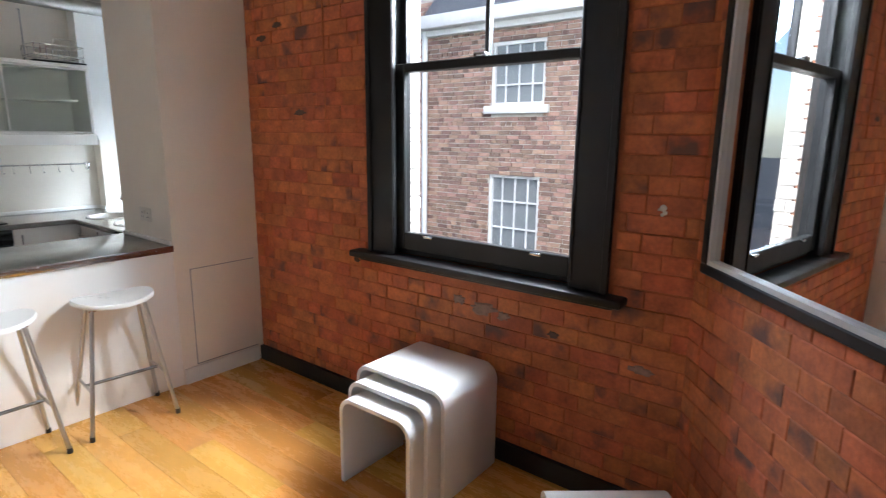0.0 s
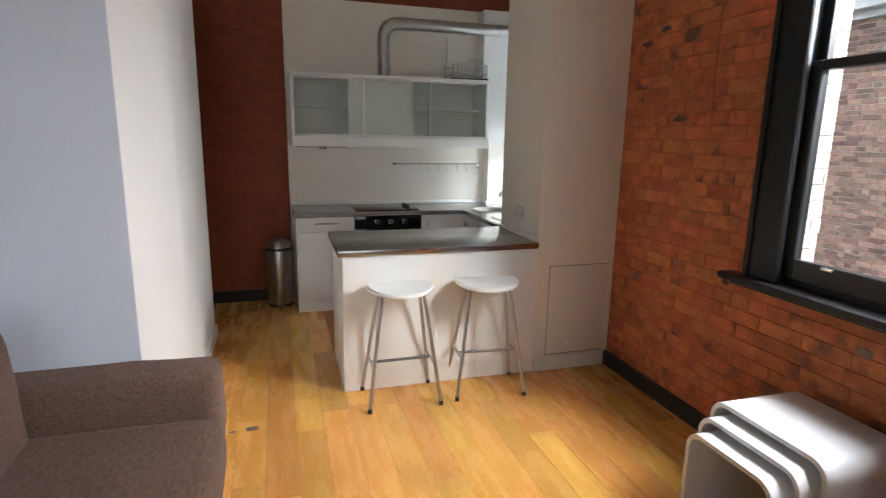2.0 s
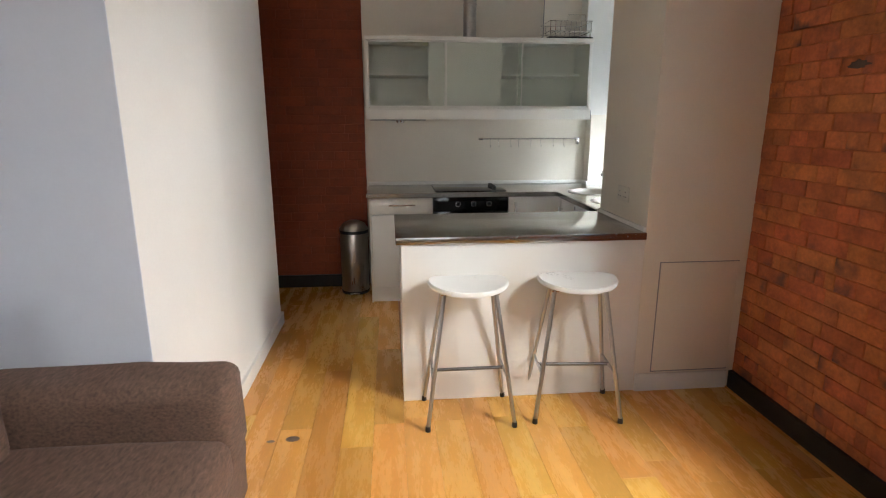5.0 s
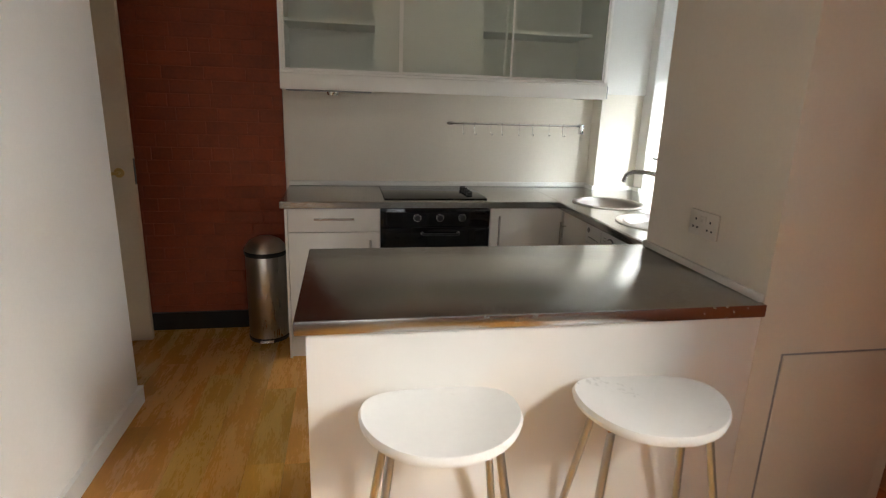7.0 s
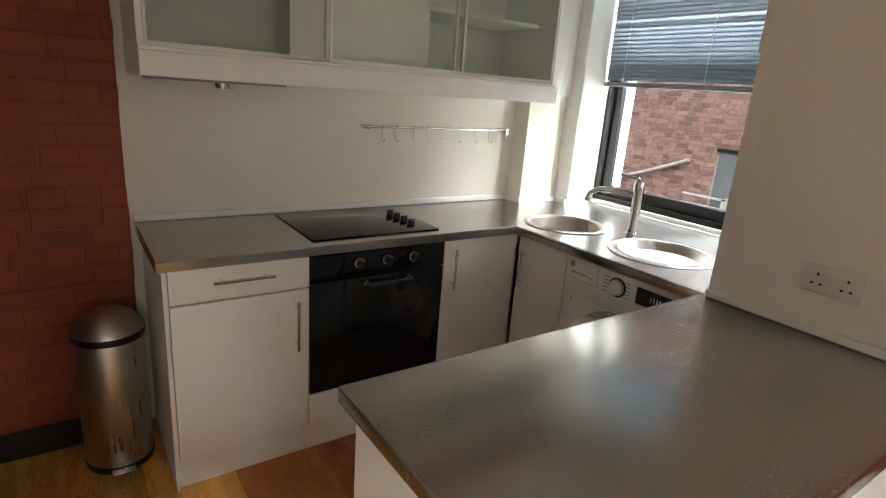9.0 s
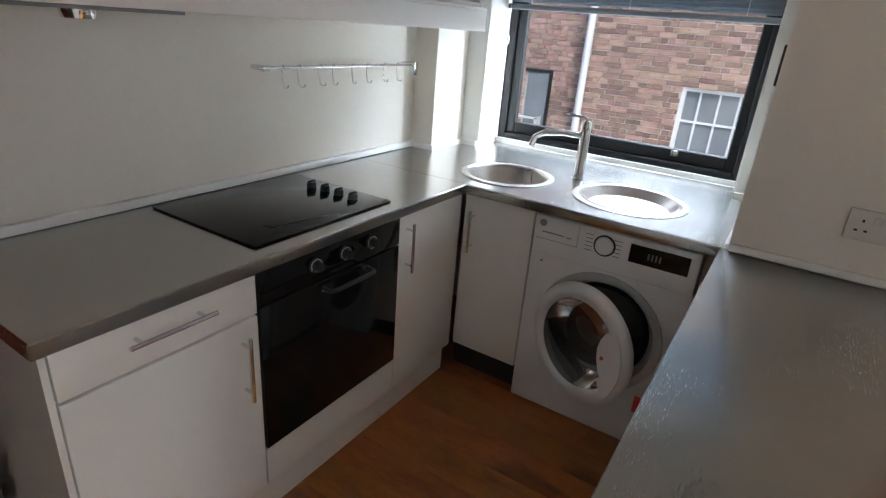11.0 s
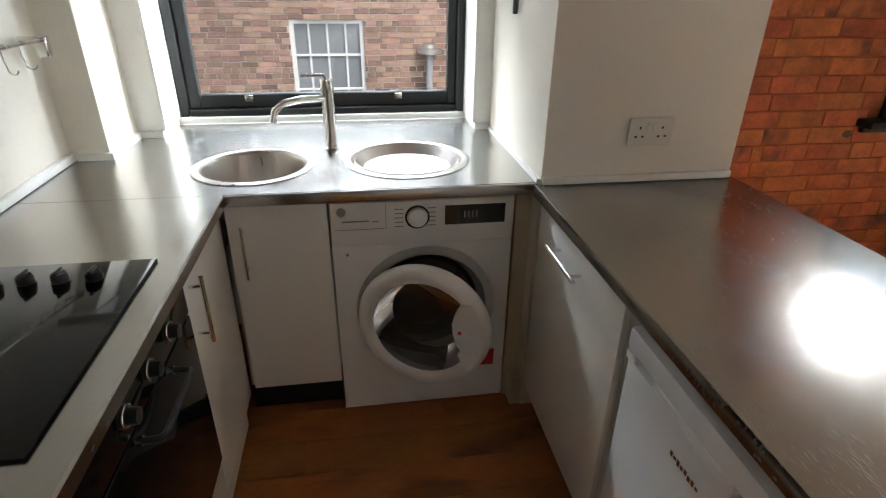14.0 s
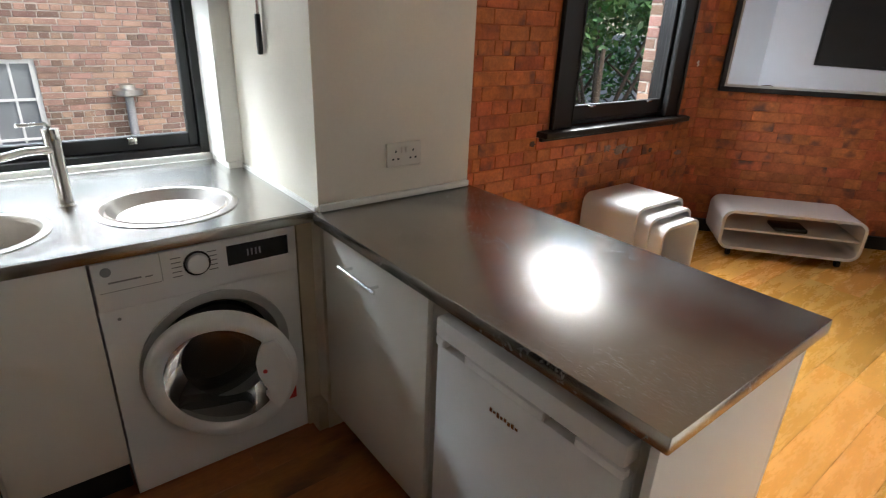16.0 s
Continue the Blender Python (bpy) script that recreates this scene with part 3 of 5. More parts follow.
box("drawer_front", (0.655, FY, 0.732), (1.138, FY + 0.02, 0.856), LAMINATE, u, 0.003)
bar_handle(u, (0.79, FY - 0.032, 0.805), (1.0, FY - 0.032, 0.805), (0, -0.032, 0))
box("door", (0.655, FY, 0.13), (1.138, FY + 0.02, 0.725), LAMINATE, u, 0.003)
bar_handle(u, (1.085, FY - 0.032, 0.49), (1.085, FY - 0.032, 0.69), (0, -0.032, 0))
box("plinth", (0.652, FY + 0.025, 0), (2.16, FY + 0.04, 0.119), LAMINATE, u)

u = base_unit("corner_cabinet", (1.97, 5.85, 0), "white corner base cabinet with one door")
boxes("body", [((1.752, FY + 0.022, 0.12), (2.2, 6.1, 0.86))], LAMINATE, u)
box("door", (1.756, FY, 0.13), (2.175, FY + 0.02, 0.856), LAMINATE, u, 0.003)
bar_handle(u, (1.80, FY - 0.032, 0.63), (1.80, FY - 0.032, 0.82), (0, -0.032, 0))

u = base_unit("sink_cabinet", (2.5, 5.41, 0), "white base cabinet under the round sink")
boxes("body", [((2.205, 5.27, 0.145), (2.82, 5.589, 0.70))], LAMINATE, u)
box("door", (2.183, 5.268, 0.145), (2.203, 5.575, 0.856), LAMINATE, u, 0.003)
bar_handle(u, (2.151, 5.53, 0.61), (2.151, 5.53, 0.79), (-0.032, 0, 0))
# no plinth here: a black board stands for the shade of the kick gap
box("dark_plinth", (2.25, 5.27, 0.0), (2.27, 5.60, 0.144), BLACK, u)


def oven():
    o = thing("built_in_oven", (1.445, 5.85, 0.25), "black glass built-in electric oven under the hob", "oven")
    box("body", (1.143, FY + 0.02, 0.262), (1.749, 6.08, 0.86), PLASTIC_BLACK, o)
    box("control_panel", (1.142, FY - 0.006, 0.752), (1.75, FY + 0.0195, 0.858), GLASS_BLACK, o, 0.003)
    box("door", (1.142, FY - 0.006, 0.27), (1.75, FY + 0.0195, 0.746), GLASS_BLACK, o, 0.003)
    for x in (1.34, 1.465, 1.59):
        k = lathe("knob", [(0.021, 0), (0.021, 0.008), (0.016, 0.012), (0.015, 0.03), (0, 0.032)], PLASTIC_BLACK, o, 20, m=pose(x, FY - 0.006, 0.808, 90, 0, 0))
        lathe("knob_ring", [(0.0215, 0.009), (0.0225, 0.0105), (0.0215, 0.012), (0.019, 0.0125)], CHROME, o, 20, m=pose(x, FY - 0.006, 0.808, 90, 0, 0))
    y0 = FY - 0.006
    p = [(1.37, y0, 0.722)] + bend((1.37, y0, 0.722), (1.37, y0 - 0.045, 0.722), (1.57, y0 - 0.045, 0.722), 0.02) + bend((1.37, y0 - 0.045, 0.722), (1.57, y0 - 0.045, 0.722), (1.57, y0, 0.722), 0.02) + [(1.57, y0, 0.722)]
    tube("handle", p, 0.007, PLASTIC_BLACK, o, 10)
    for x in (1.37, 1.57):
        lathe("handle_collar", [(0.0095, 0), (0.0095, 0.008), (0.0, 0.0085)], CHROME, o, 14, m=pose(x, y0, 0.722, 90, 0, 0))
    box("filler", (1.142, FY, 0.13), (1.75, FY + 0.02, 0.261), LAMINATE, o, 0.002)


oven()


def hob():
    h = thing("electric_hob", (1.465, 5.84, 0.9), "flat black ceramic hob with four knobs", "hob")
    box("glass_plate", (1.165, 5.62, 0.9005), (1.74, 6.085, 0.907), GLASS_BLACK, h, 0.003)
    for y in (5.72, 5.785, 5.85, 5.915):
        lathe("knob", [(0.017, 0), (0.018, 0.004), (0.016, 0.016), (0.013, 0.019), (0, 0.019)], PLASTIC_BLACK, h, 20, at=(1.658, y, 0.907))
        box("knob_grip", (1.642, y - 0.004, 0.925), (1.674, y + 0.004, 0.932), PLASTIC_BLACK, h, 0.002)


hob()


def washing_machine():
    X, y0, y1 = 2.185, 4.663, 5.262
    yc, zc = 4.955, 0.435
    w = thing("washing_machine", (2.5, 4.96, 0), "white front-loading washing machine with its door ajar", "washing machine")
    seg, R = 48, 0.215
    bm = bmesh.new()
    # front sheet with the round mouth
    out = [bm.verts.new((X, y, z)) for y, z in ((y0, 0.012), (y1, 0.012), (y1, 0.69), (y0, 0.69))]
    edges = [bm.edges.new((out[i], out[(i + 1) % 4])) for i in range(4)]
    circ = [bm.verts.new((X, yc + R * math.cos(k * 2 * math.pi / seg), zc + R * math.sin(k * 2 * math.pi / seg))) for k in range(seg)]
    edges += [bm.edges.new((circ[i], circ[(i + 1) % seg])) for i in range(seg)]
    bmesh.ops.triangle_fill(bm, edges=edges, use_beauty=True)
    put("front", bm, APPLIANCE, w)
    boxes("body", [((X + 0.001, y0, 0.012), (2.78, y0 + 0.012, 0.845)), ((X + 0.001, y1 - 0.012, 0.012), (2.78, y1, 0.845)), ((X + 0.03, y0 + 0.0125, 0.83), (2.78, y1 - 0.0125, 0.845)),
                   ((2.70, y0 + 0.0125, 0.02), (2.78, y1 - 0.0125, 0.829)), ((X + 0.002, y0 + 0.0125, 0.012), (2.699, y1 - 0.0125, 0.03))], APPLIANCE, w)
    box("control_panel", (X - 0.008, y0, 0.6905), (X + 0.029, y1, 0.845), APPLIANCE, w, 0.008)
    turn = pose(X, yc, zc, 0, -90, 0)
    lathe("mouth_ring", [(R + 0.028, 0.0), (R + 0.026, 0.006), (R - 0.004, 0.003), (R - 0.012, -0.03), (R - 0.03, -0.05)], LIGHT_GREY, w, 48, m=turn)
    lathe("rubber_seal", [(R - 0.028, -0.03), (R - 0.045, -0.045), (R - 0.05, -0.09), (R - 0.03, -0.11)], PLASTIC_BLACK, w, 48, m=turn)
    lathe("drum", [(R - 0.03, -0.09), (R - 0.02, -0.12), (R - 0.02, -0.40), (0, -0.42)], DRUM, w, 40, m=turn)
    # display, dial, drawer, marks
    box("display", (X - 0.0095, 4.695, 0.755), (X - 0.0082, 4.895, 0.822), GLASS_BLACK, w)
    for i in range(4):
        box("display_mark", (X - 0.0102, 4.788 + i * 0.013, 0.777), (X - 0.0097, 4.793 + i * 0.013, 0.80), GREY, w)
    lathe("dial_ring", [(0.04, 0), (0.04, 0.003), (0.034, 0.004), (0.034, 0)], PLASTIC_BLACK, w, 32, m=pose(X - 0.008, 4.985, 0.787, 0, -90, 0))
    lathe("dial", [(0.032, 0), (0.031, 0.014), (0.026, 0.018), (0, 0.018)], APPLIANCE, w, 32, m=pose(X - 0.008, 4.985, 0.787, 0, -90, 0))
    boxes("dial_lettering", [((X - 0.0088, y, z), (X - 0.0083, y + 0.028, z + 0.003)) for y in (4.925, 5.03) for z in (0.755, 0.77, 0.785, 0.80, 0.815)], GREY, w)["kind"] = "stuff"
    boxes("drawer_gap", [((X - 0.0088, 5.09, 0.752), (X - 0.0083, 5.25, 0.7535)), ((X - 0.0088, 5.085, 0.752), (X - 0.0083, 5.0865, 0.84))], GREY, w)
    boxes("drawer_lettering", [((X - 0.0088, 5.14, 0.778), (X - 0.0083, 5.225, 0.783)), ((X - 0.0088, 5.11, 0.776), (X - 0.0083, 5.13, 0.78))], GREY, w)
    lathe("badge", [(0.014, 0), (0.014, 0.001), (0, 0.001)], GREY, w, 24, m=pose(X - 0.008, 5.226, 0.815, 0, -90, 0))
    lathe("button", [(0.005, 0), (0.005, 0.002), (0, 0.002)], GREY, w, 14, m=pose(X, 5.215, 0.66, 0, -90, 0))
    box("sticker", (X - 0.0012, 4.70, 0.16), (X - 0.0002, 4.765, 0.232), RED, w)
    box("sticker_top", (X - 0.0011, 4.70, 0.232), (X - 0.0002, 4.765, 0.241), PAINT, w)
    box("door_latch", (X - 0.004, 4.733, 0.50), (X + 0.003, 4.747, 0.53), PLASTIC_BLACK, w, 0.002)
    # the open door, hinged on its far side
    hinge = Matrix.Translation((X - 0.012, yc + R + 0.01, zc)) @ Matrix.Rotation(radians(-23), 4, "Z") @ Matrix.Translation((0, -(R + 0.01), 0)) @ pose(0, 0, 0, 0, -90, 0)
    r = R + 0.015
    lathe("door", [(r - 0.06, 0.0), (r - 0.03, -0.004), (r - 0.004, 0.0), (r, 0.012), (r - 0.005, 0.028), (r - 0.022, 0.042), (r - 0.046, 0.042), (r - 0.058, 0.032), (r - 0.06, 0.0)], APPLIANCE, w, 56, m=hinge)
    lathe("door_glass", [(r - 0.059, 0.030), (r - 0.068, 0.0), (r - 0.095, -0.06), (0.05, -0.085), (0, -0.088)], DOOR_GLASS, w, 48, m=hinge).visible_shadow = False
    tip = [((r - 0.02) * math.cos(a), (r - 0.02) * math.sin(a)) for a in [radians(-38 + 76 * i / 12) for i in range(13)]]
    tip += [(0.128, 0.118), (0.112, 0.085), (0.104, 0.05), (0.108, 0.01), (0.122, -0.03), (0.138, -0.058), (0.125, -0.068), (0.138, -0.098)]
    bm = bmesh.new()
    f = bm.faces.new([bm.verts.new((0.0, -u, v)) for u, v in tip])
    q = bmesh.ops.extrude_face_region(bm, geom=[f])
    bmesh.ops.translate(bm, vec=(-0.02, 0, 0), verts=[g for g in q["geom"] if isinstance(g, bmesh.types.BMVert)])
    grip = Matrix.Translation((X - 0.012, yc + R + 0.01, zc)) @ Matrix.Rotation(radians(-23), 4, "Z") @ Matrix.Translation((-0.03, -(R + 0.01), 0))
    put("door_grip", bm, APPLIANCE, w, m=grip)
    lathe("grip_mark", [(0.007, 0), (0.007, 0.002), (0, 0.002)], RED, w, 14, m=grip @ pose(-0.02, -0.13, 0.02, 0, -90, 0))


washing_machine()
wall_box("filler_strip", (2.19, 4.6, 0), (2.22, 4.655, 0.86), CREAM, "cream filler strip beside the washing machine")
wall_box("filler_block", (2.13, 4.6, 0), (2.19, 4.64, 0.12), CREAM, "cream boxed block at the foot of the pillar")

# breakfast bar
bar = thing("breakfast_bar", (1.5, 4.28, 0), "white breakfast bar with a brushed steel top", "breakfast bar")
box("top", (0.826, 3.942, 0.862), (2.124, 4.622, 0.90), STEEL, bar, 0.004)
box("front_panel", (0.853, 3.957, 0), (2.124, 3.976, 0.861), LAMINATE, bar, 0.002)
box("end_panel", (0.853, 3.977, 0), (0.872, 4.59, 0.861), LAMINATE, bar, 0.002)
box("upstand", (2.108, 3.96, 0.9005), (2.1245, 4.598, 0.925), PAINT, bar, 0.004)
u = base_unit("bar_cabinet", (1.81, 4.3, 0), "white base cabinet under the breakfast bar")
boxes("body", [((1.51, 3.98, 0.12), (2.10, 4.578, 0.858))], LAMINATE, u)
box("door", (1.508, 4.58, 0.115), (2.10, 4.60, 0.845), LAMINATE, u, 0.003)
bar_handle(u, (1.722, 4.632, 0.778), (1.935, 4.632, 0.778), (0, 0.032, 0))
# black board set back under the bar cabinet as the kick gap's shade
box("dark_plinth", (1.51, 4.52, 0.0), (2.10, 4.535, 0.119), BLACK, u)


def fridge():
    f = thing("undercounter_fridge", (1.2, 4.3, 0), "white undercounter fridge beneath the breakfast bar", "fridge")
    box("body", (0.905, 3.99, 0.02), (1.475, 4.55, 0.81), APPLIANCE, f, 0.004)
    box("door", (0.905, 4.551, 0.05), (1.475, 4.592, 0.728), APPLIANCE, f, 0.008)
    box("top_panel", (0.905, 4.551, 0.755), (1.475, 4.60, 0.812), APPLIANCE, f, 0.010)
    box("grip_recess", (0.92, 4.551, 0.729), (1.46, 4.572, 0.7545), GREY, f, 0.003)
    boxes("grip_lip", [((0.905, 4.573, 0.7285), (1.02, 4.598, 0.7545)), ((1.10, 4.573, 0.7285), (1.36, 4.598, 0.7545)), ((1.44, 4.573, 0.7285), (1.475, 4.598, 0.7545))], APPLIANCE, f, 0.004)
    boxes("badge", [((1.17 + i * 0.012, 4.5925, 0.655 - 0.002 * (i % 3)), (1.178 + i * 0.012, 4.594, 0.662 + 0.003 * (i % 2))) for i in range(8)], CHROME, f)


fridge()


# wall cupboard with sliding glass doors
def wall_cupboard():
    x0, x1, y0, z0, z1 = 0.634, 2.425, 5.694, 1.463, 2.078
    c = thing("wall_cupboard", (1.52, 5.9, z0), "white wall cupboard with sliding frosted glass doors, empty shelves", "cupboard")
    boxes("carcass", [((x0, y0 + 0.02, z0), (x0 + 0.018, BACK - 0.001, z1)), ((x1 - 0.018, y0 + 0.02, z0), (x1, BACK - 0.001, z1)), ((x0 + 0.018, y0 + 0.02, z1 - 0.018), (x1 - 0.018, BACK - 0.001, z1)),
                      ((x0 + 0.018, y0 + 0.02, 1.545), (x1 - 0.018, BACK - 0.001, 1.553)), ((x0 + 0.018, BACK - 0.012, 1.553), (x1 - 0.018, BACK - 0.001, z1 - 0.018)), ((1.36, y0 + 0.06, 1.553), (1.376, BACK - 0.012, z1 - 0.018))], LAMINATE, c)
    box("pelmet", (x0, y0, z0), (x1, y0 + 0.0195, 1.54), LAMINATE, c, 0.003)
    boxes("track", [((x0, y0 + 0.0, 2.05), (x1, y0 + 0.0195, z1)), ((x0, y0 + 0.0, 1.5405), (x1, y0 + 0.0195, 1.553))], LAMINATE, c, 0.002)
    box("shelf", (x0 + 0.02, y0 + 0.09, 1.80), (1.35, BACK - 0.013, 1.816), LAMINATE, c)
    box("shelf", (1.385, y0 + 0.09, 1.80), (x1 - 0.08, BACK - 0.013, 1.816), LAMINATE, c)

    def sliding(xa, xb, y):
        d = boxes("sliding_door", [((xa, y, 1.556), (xa + 0.009, y + 0.014, 2.048)), ((xb - 0.009, y, 1.556), (xb, y + 0.014, 2.048)),
                                   ((xa + 0.009, y, 1.556), (xb - 0.009, y + 0.014, 1.568)), ((xa + 0.009, y, 2.038), (xb - 0.009, y + 0.014, 2.048))], LAMINATE, c)
        g = box("pane", (xa + 0.009, y + 0.004, 1.568), (xb - 0.009, y + 0.009, 2.038), FROST, d)
        g.visible_shadow = False
    sliding(0.654, 1.255, y0 + 0.022)
    sliding(1.255, 1.86, y0 + 0.004)
    sliding(1.82, 2.405, y0 + 0.022)
    boxes("inner_panel", [((1.12, y0 + 0.045, 1.556), (1.70, y0 + 0.058, 2.048))], LAMINATE, c)
    boxes("canopy", [((0.66, y0 + 0.03, z0 - 0.008), (1.10, y0 + 0.2, z0 - 0.001))], GREY, c)
    lathe("spot_light", [(0.0, -0.02), (0.03, -0.018), (0.034, -0.006), (0.034, 0.0)], CHROME, c, 20, at=(0.90, y0 + 0.08, z0 - 0.008))
    boxes("end_cap", [((x1 - 0.001, y0 + 0.001, z0 + 0.005), (x1 + 0.004, y0 + 0.018, z0 + 0.075))], GREY, c)


wall_cupboard()


def duct():
    d = thing("extractor_duct", (1.46, 5.92, 2.078), "shiny galvanised extractor duct bent along the wall", "duct")
    r, y = 0.052, 5.93
    pts = [(1.47, y, 2.079), (1.47, y, 2.35)] + bend((1.47, y, 2.3), (1.47, y, 2.56), (2.0, y, 2.56), 0.15, 10) + [(2.0, y, 2.56), (2.6, y, 2.56), (3.1, y, 2.56)]
    tube("pipe", pts, r, DUCT, d, 28)
    for z in (2.34, 2.385):
        tube("seam_ring", [(1.47, y, z), (1.47, y, z + 0.012)], r + 0.004, DUCT, d, 28)
    for x in (1.63, 1.68, 2.25):
        tube("seam_ring", [(x, y, 2.56), (x + 0.012, y, 2.56)], r + 0.004, DUCT, d, 28)
    tube("hanger", [(2.12, BACK - 0.001, 2.50), (2.12, BACK - 0.03, 2.50), (2.12, BACK - 0.03, 2.09)], 0.004, GREY, d, 6)


duct()


def dish_rack():
    r = thing("wire_dish_rack", (2.27, 5.9, 2.079), "chrome wire dish rack with dark tray on the cupboard", "dish rack")
    bm = bmesh.new()
    for z in (2.14, 2.215):
        bm_tube([(2.08, 5.76, z), (2.42, 5.76, z), (2.42, 6.04, z), (2.08, 6.04, z)], 0.0035, 6, bm, closed=True)
    for i in range(9):
        x = 2.085 + i * 0.041
        bm_tube([(x, 5.76, 2.215), (x, 5.76, 2.14), (x, 6.04, 2.14), (x, 6.04, 2.215)], 0.002, 5, bm)
    bm_tube([(2.22, 5.76, 2.215), (2.22, 5.76, 2.26), (2.36, 5.76, 2.26), (2.36, 5.76, 2.215)], 0.003, 6, bm)
    put("wire_basket", bm, CHROME, r, smooth="angle")
    box("tray", (2.07, 5.75, 2.0795), (2.43, 6.05, 2.098), PLASTIC_BLACK, r, 0.006)
    for x in (2.09, 2.41):
        for y in (5.77, 6.03):
            box("foot", (x - 0.004, y - 0.004, 2.098), (x + 0.004, y + 0.004, 2.126), CHROME, r)


dish_rack()


def hook_rail():
    r = thing("hook_rail", (2.0, BACK, 1.298), "chrome utensil rail with hanging hooks on the wall", "utensil rail")
    y, z = BACK - 0.065, 1.298
    tube("rail", [(1.575, y, z), (2.475, y, z)], 0.006, CHROME, r, 12)
    for x in (1.60, 2.45):
        put("bracket", bm_tube([(x, BACK - 0.001, z), (x, y, z)], 0.009, 12, bm_tube([(x - 0.015, y, z), (x + 0.015, y, z)], 0.011, 12)), CHROME, r, smooth="angle")
    box("end_clip", (2.44, y - 0.012, z - 0.05), (2.47, y + 0.02, z + 0.012), CHROME, r, 0.005)
    hook = None
    for x in (1.68, 1.755, 1.86, 1.93, 2.04, 2.13, 2.24, 2.335):
        t = thing("s_hook", (x, y, z), "small chrome hook hanging on the rail", "hook", "hooks on the utensil rail") if hook is None else None
        if t:
            pts = [(x, y + 0.009 * math.cos(a), z + 0.009 * math.sin(a)) for a in [radians(200 - 20 * i) for i in range(11)]]
            pts += [(x, y + 0.009, z - 0.03), (x, y + 0.006, z - 0.045)] + [(x, y - 0.008 + 0.013 * math.cos(a), z - 0.055 + 0.013 * math.sin(a)) for a in [radians(20 - 22 * i) for i in range(10)]]
            tube("wire", pts, 0.0022, CHROME, t, 6)
            hook = t
        else:
            copy_thing(hook, pose(x, y, z, 0, 0, random.uniform(-25, 25)))


hook_rail()


def socket():
    s = thing("double_socket", (2.124, 4.265, 1.06), "white double wall socket with two switches", "socket")
    X = 2.1245
    box("plate", (X - 0.009, 4.192, 1.017), (X, 4.338, 1.103), SOCKET, s, 0.004)
    for yc in (4.228, 4.302):
        box("slot", (X - 0.0095, yc - 0.003, 1.068), (X - 0.0088, yc + 0.003, 1.076), PLASTIC_BLACK, s)
        for dy in (-0.011, 0.011):
            box("slot", (X - 0.0095, yc + dy - 0.004, 1.042), (X - 0.0088, yc + dy + 0.004, 1.048), PLASTIC_BLACK, s)
    for yc in (4.256, 4.274):
        box("switch", (X - 0.013, yc - 0.006, 1.065), (X - 0.0085, yc + 0.006, 1.087), SOCKET, s, 0.002)


socket()

wall_box("pillar_boxing", (2.14, 4.6005, 1.66), (2.829, 4.616, CEIL), PLASTER, "white boxing on the upper part of the pillar")
k = thing("hanging_knife", (2.49, 4.61, 1.58), "black-handled kitchen knife hung on the pillar", "knife")
prism("handle", [(-0.012, 0.0), (-0.006, -0.02), (0.009, -0.02), (0.013, 0.02), (0.01, 0.11), (-0.008, 0.11)], 0.016, PLASTIC_BLACK, k, m=pose(2.49, 4.608, 1.39), bevel=0.004)
prism("blade", [(-0.012, 0.0), (0.011, 0.0), (0.011, 0.12), (-0.004, 0.17)], 0.002, CHROME, k, m=pose(2.49, 4.613, 1.50))
boxes("magnet_strip", [((2.40, 4.6005, 1.62), (2.60, 4.612, 1.655))], GREY, k)


def pedal_bin():
    x, y = 0.488, 5.92
    b = thing("pedal_bin", (x, y, 0), "tall brushed steel pedal bin with a domed lid", "bin")
    lathe("base", [(0.0, 0), (0.118, 0), (0.12, 0.02), (0.116, 0.025)], PLASTIC_BLACK, b, 40, at=(x, y, 0))
    lathe("body", [(0.113, 0.022), (0.117, 0.03), (0.117, 0.52), (0.115, 0.525), (0, 0.525)], BRUSHED, b, 48, at=(x, y, 0))
    lathe("lid_band", [(0.12, 0.525), (0.122, 0.53), (0.122, 0.55), (0.118, 0.556)], PLASTIC_BLACK, b, 48, at=(x, y, 0))
    lathe("lid", [(0.121, 0.552), (0.118, 0.565), (0.09, 0.605), (0.05, 0.625), (0.0, 0.63)], BRUSHED, b, 48, at=(x, y, 0))
    box("pedal", (x - 0.04, y - 0.155, 0.012), (x + 0.04, y - 0.11, 0.022), CHROME, b, 0.004)


pedal_bin()


def hall_door():
    d = thing("passage_door", (-0.55, 5.81, 0.01), "cream painted door standing open in the passage", "door")
    m = pose(-0.175, 5.915, 0.012, 0, 0, 181)
    box("leaf", (0, -0.02, 0), (0.76, 0.02, 2.02), CREAM, d, 0.003, m=m)
    put("handle", bm_tube([(0.07, 0.02, 0.985), (0.07, 0.06, 0.985), (0.09, 0.065, 0.985), (0.18, 0.065, 0.982)], 0.009, 10), BRASS, d, smooth="angle", m=m)
    lathe("rose", [(0.026, 0), (0.026, 0.008), (0, 0.009)], BRASS, d, 24, m=m @ pose(0.07, 0.02, 0.985, -90, 0, 0))
    box("latch_plate", (-0.0015, -0.012, 0.92), (0, 0.012, 1.06), PLASTIC_BLACK, d, m=m)


hall_door()


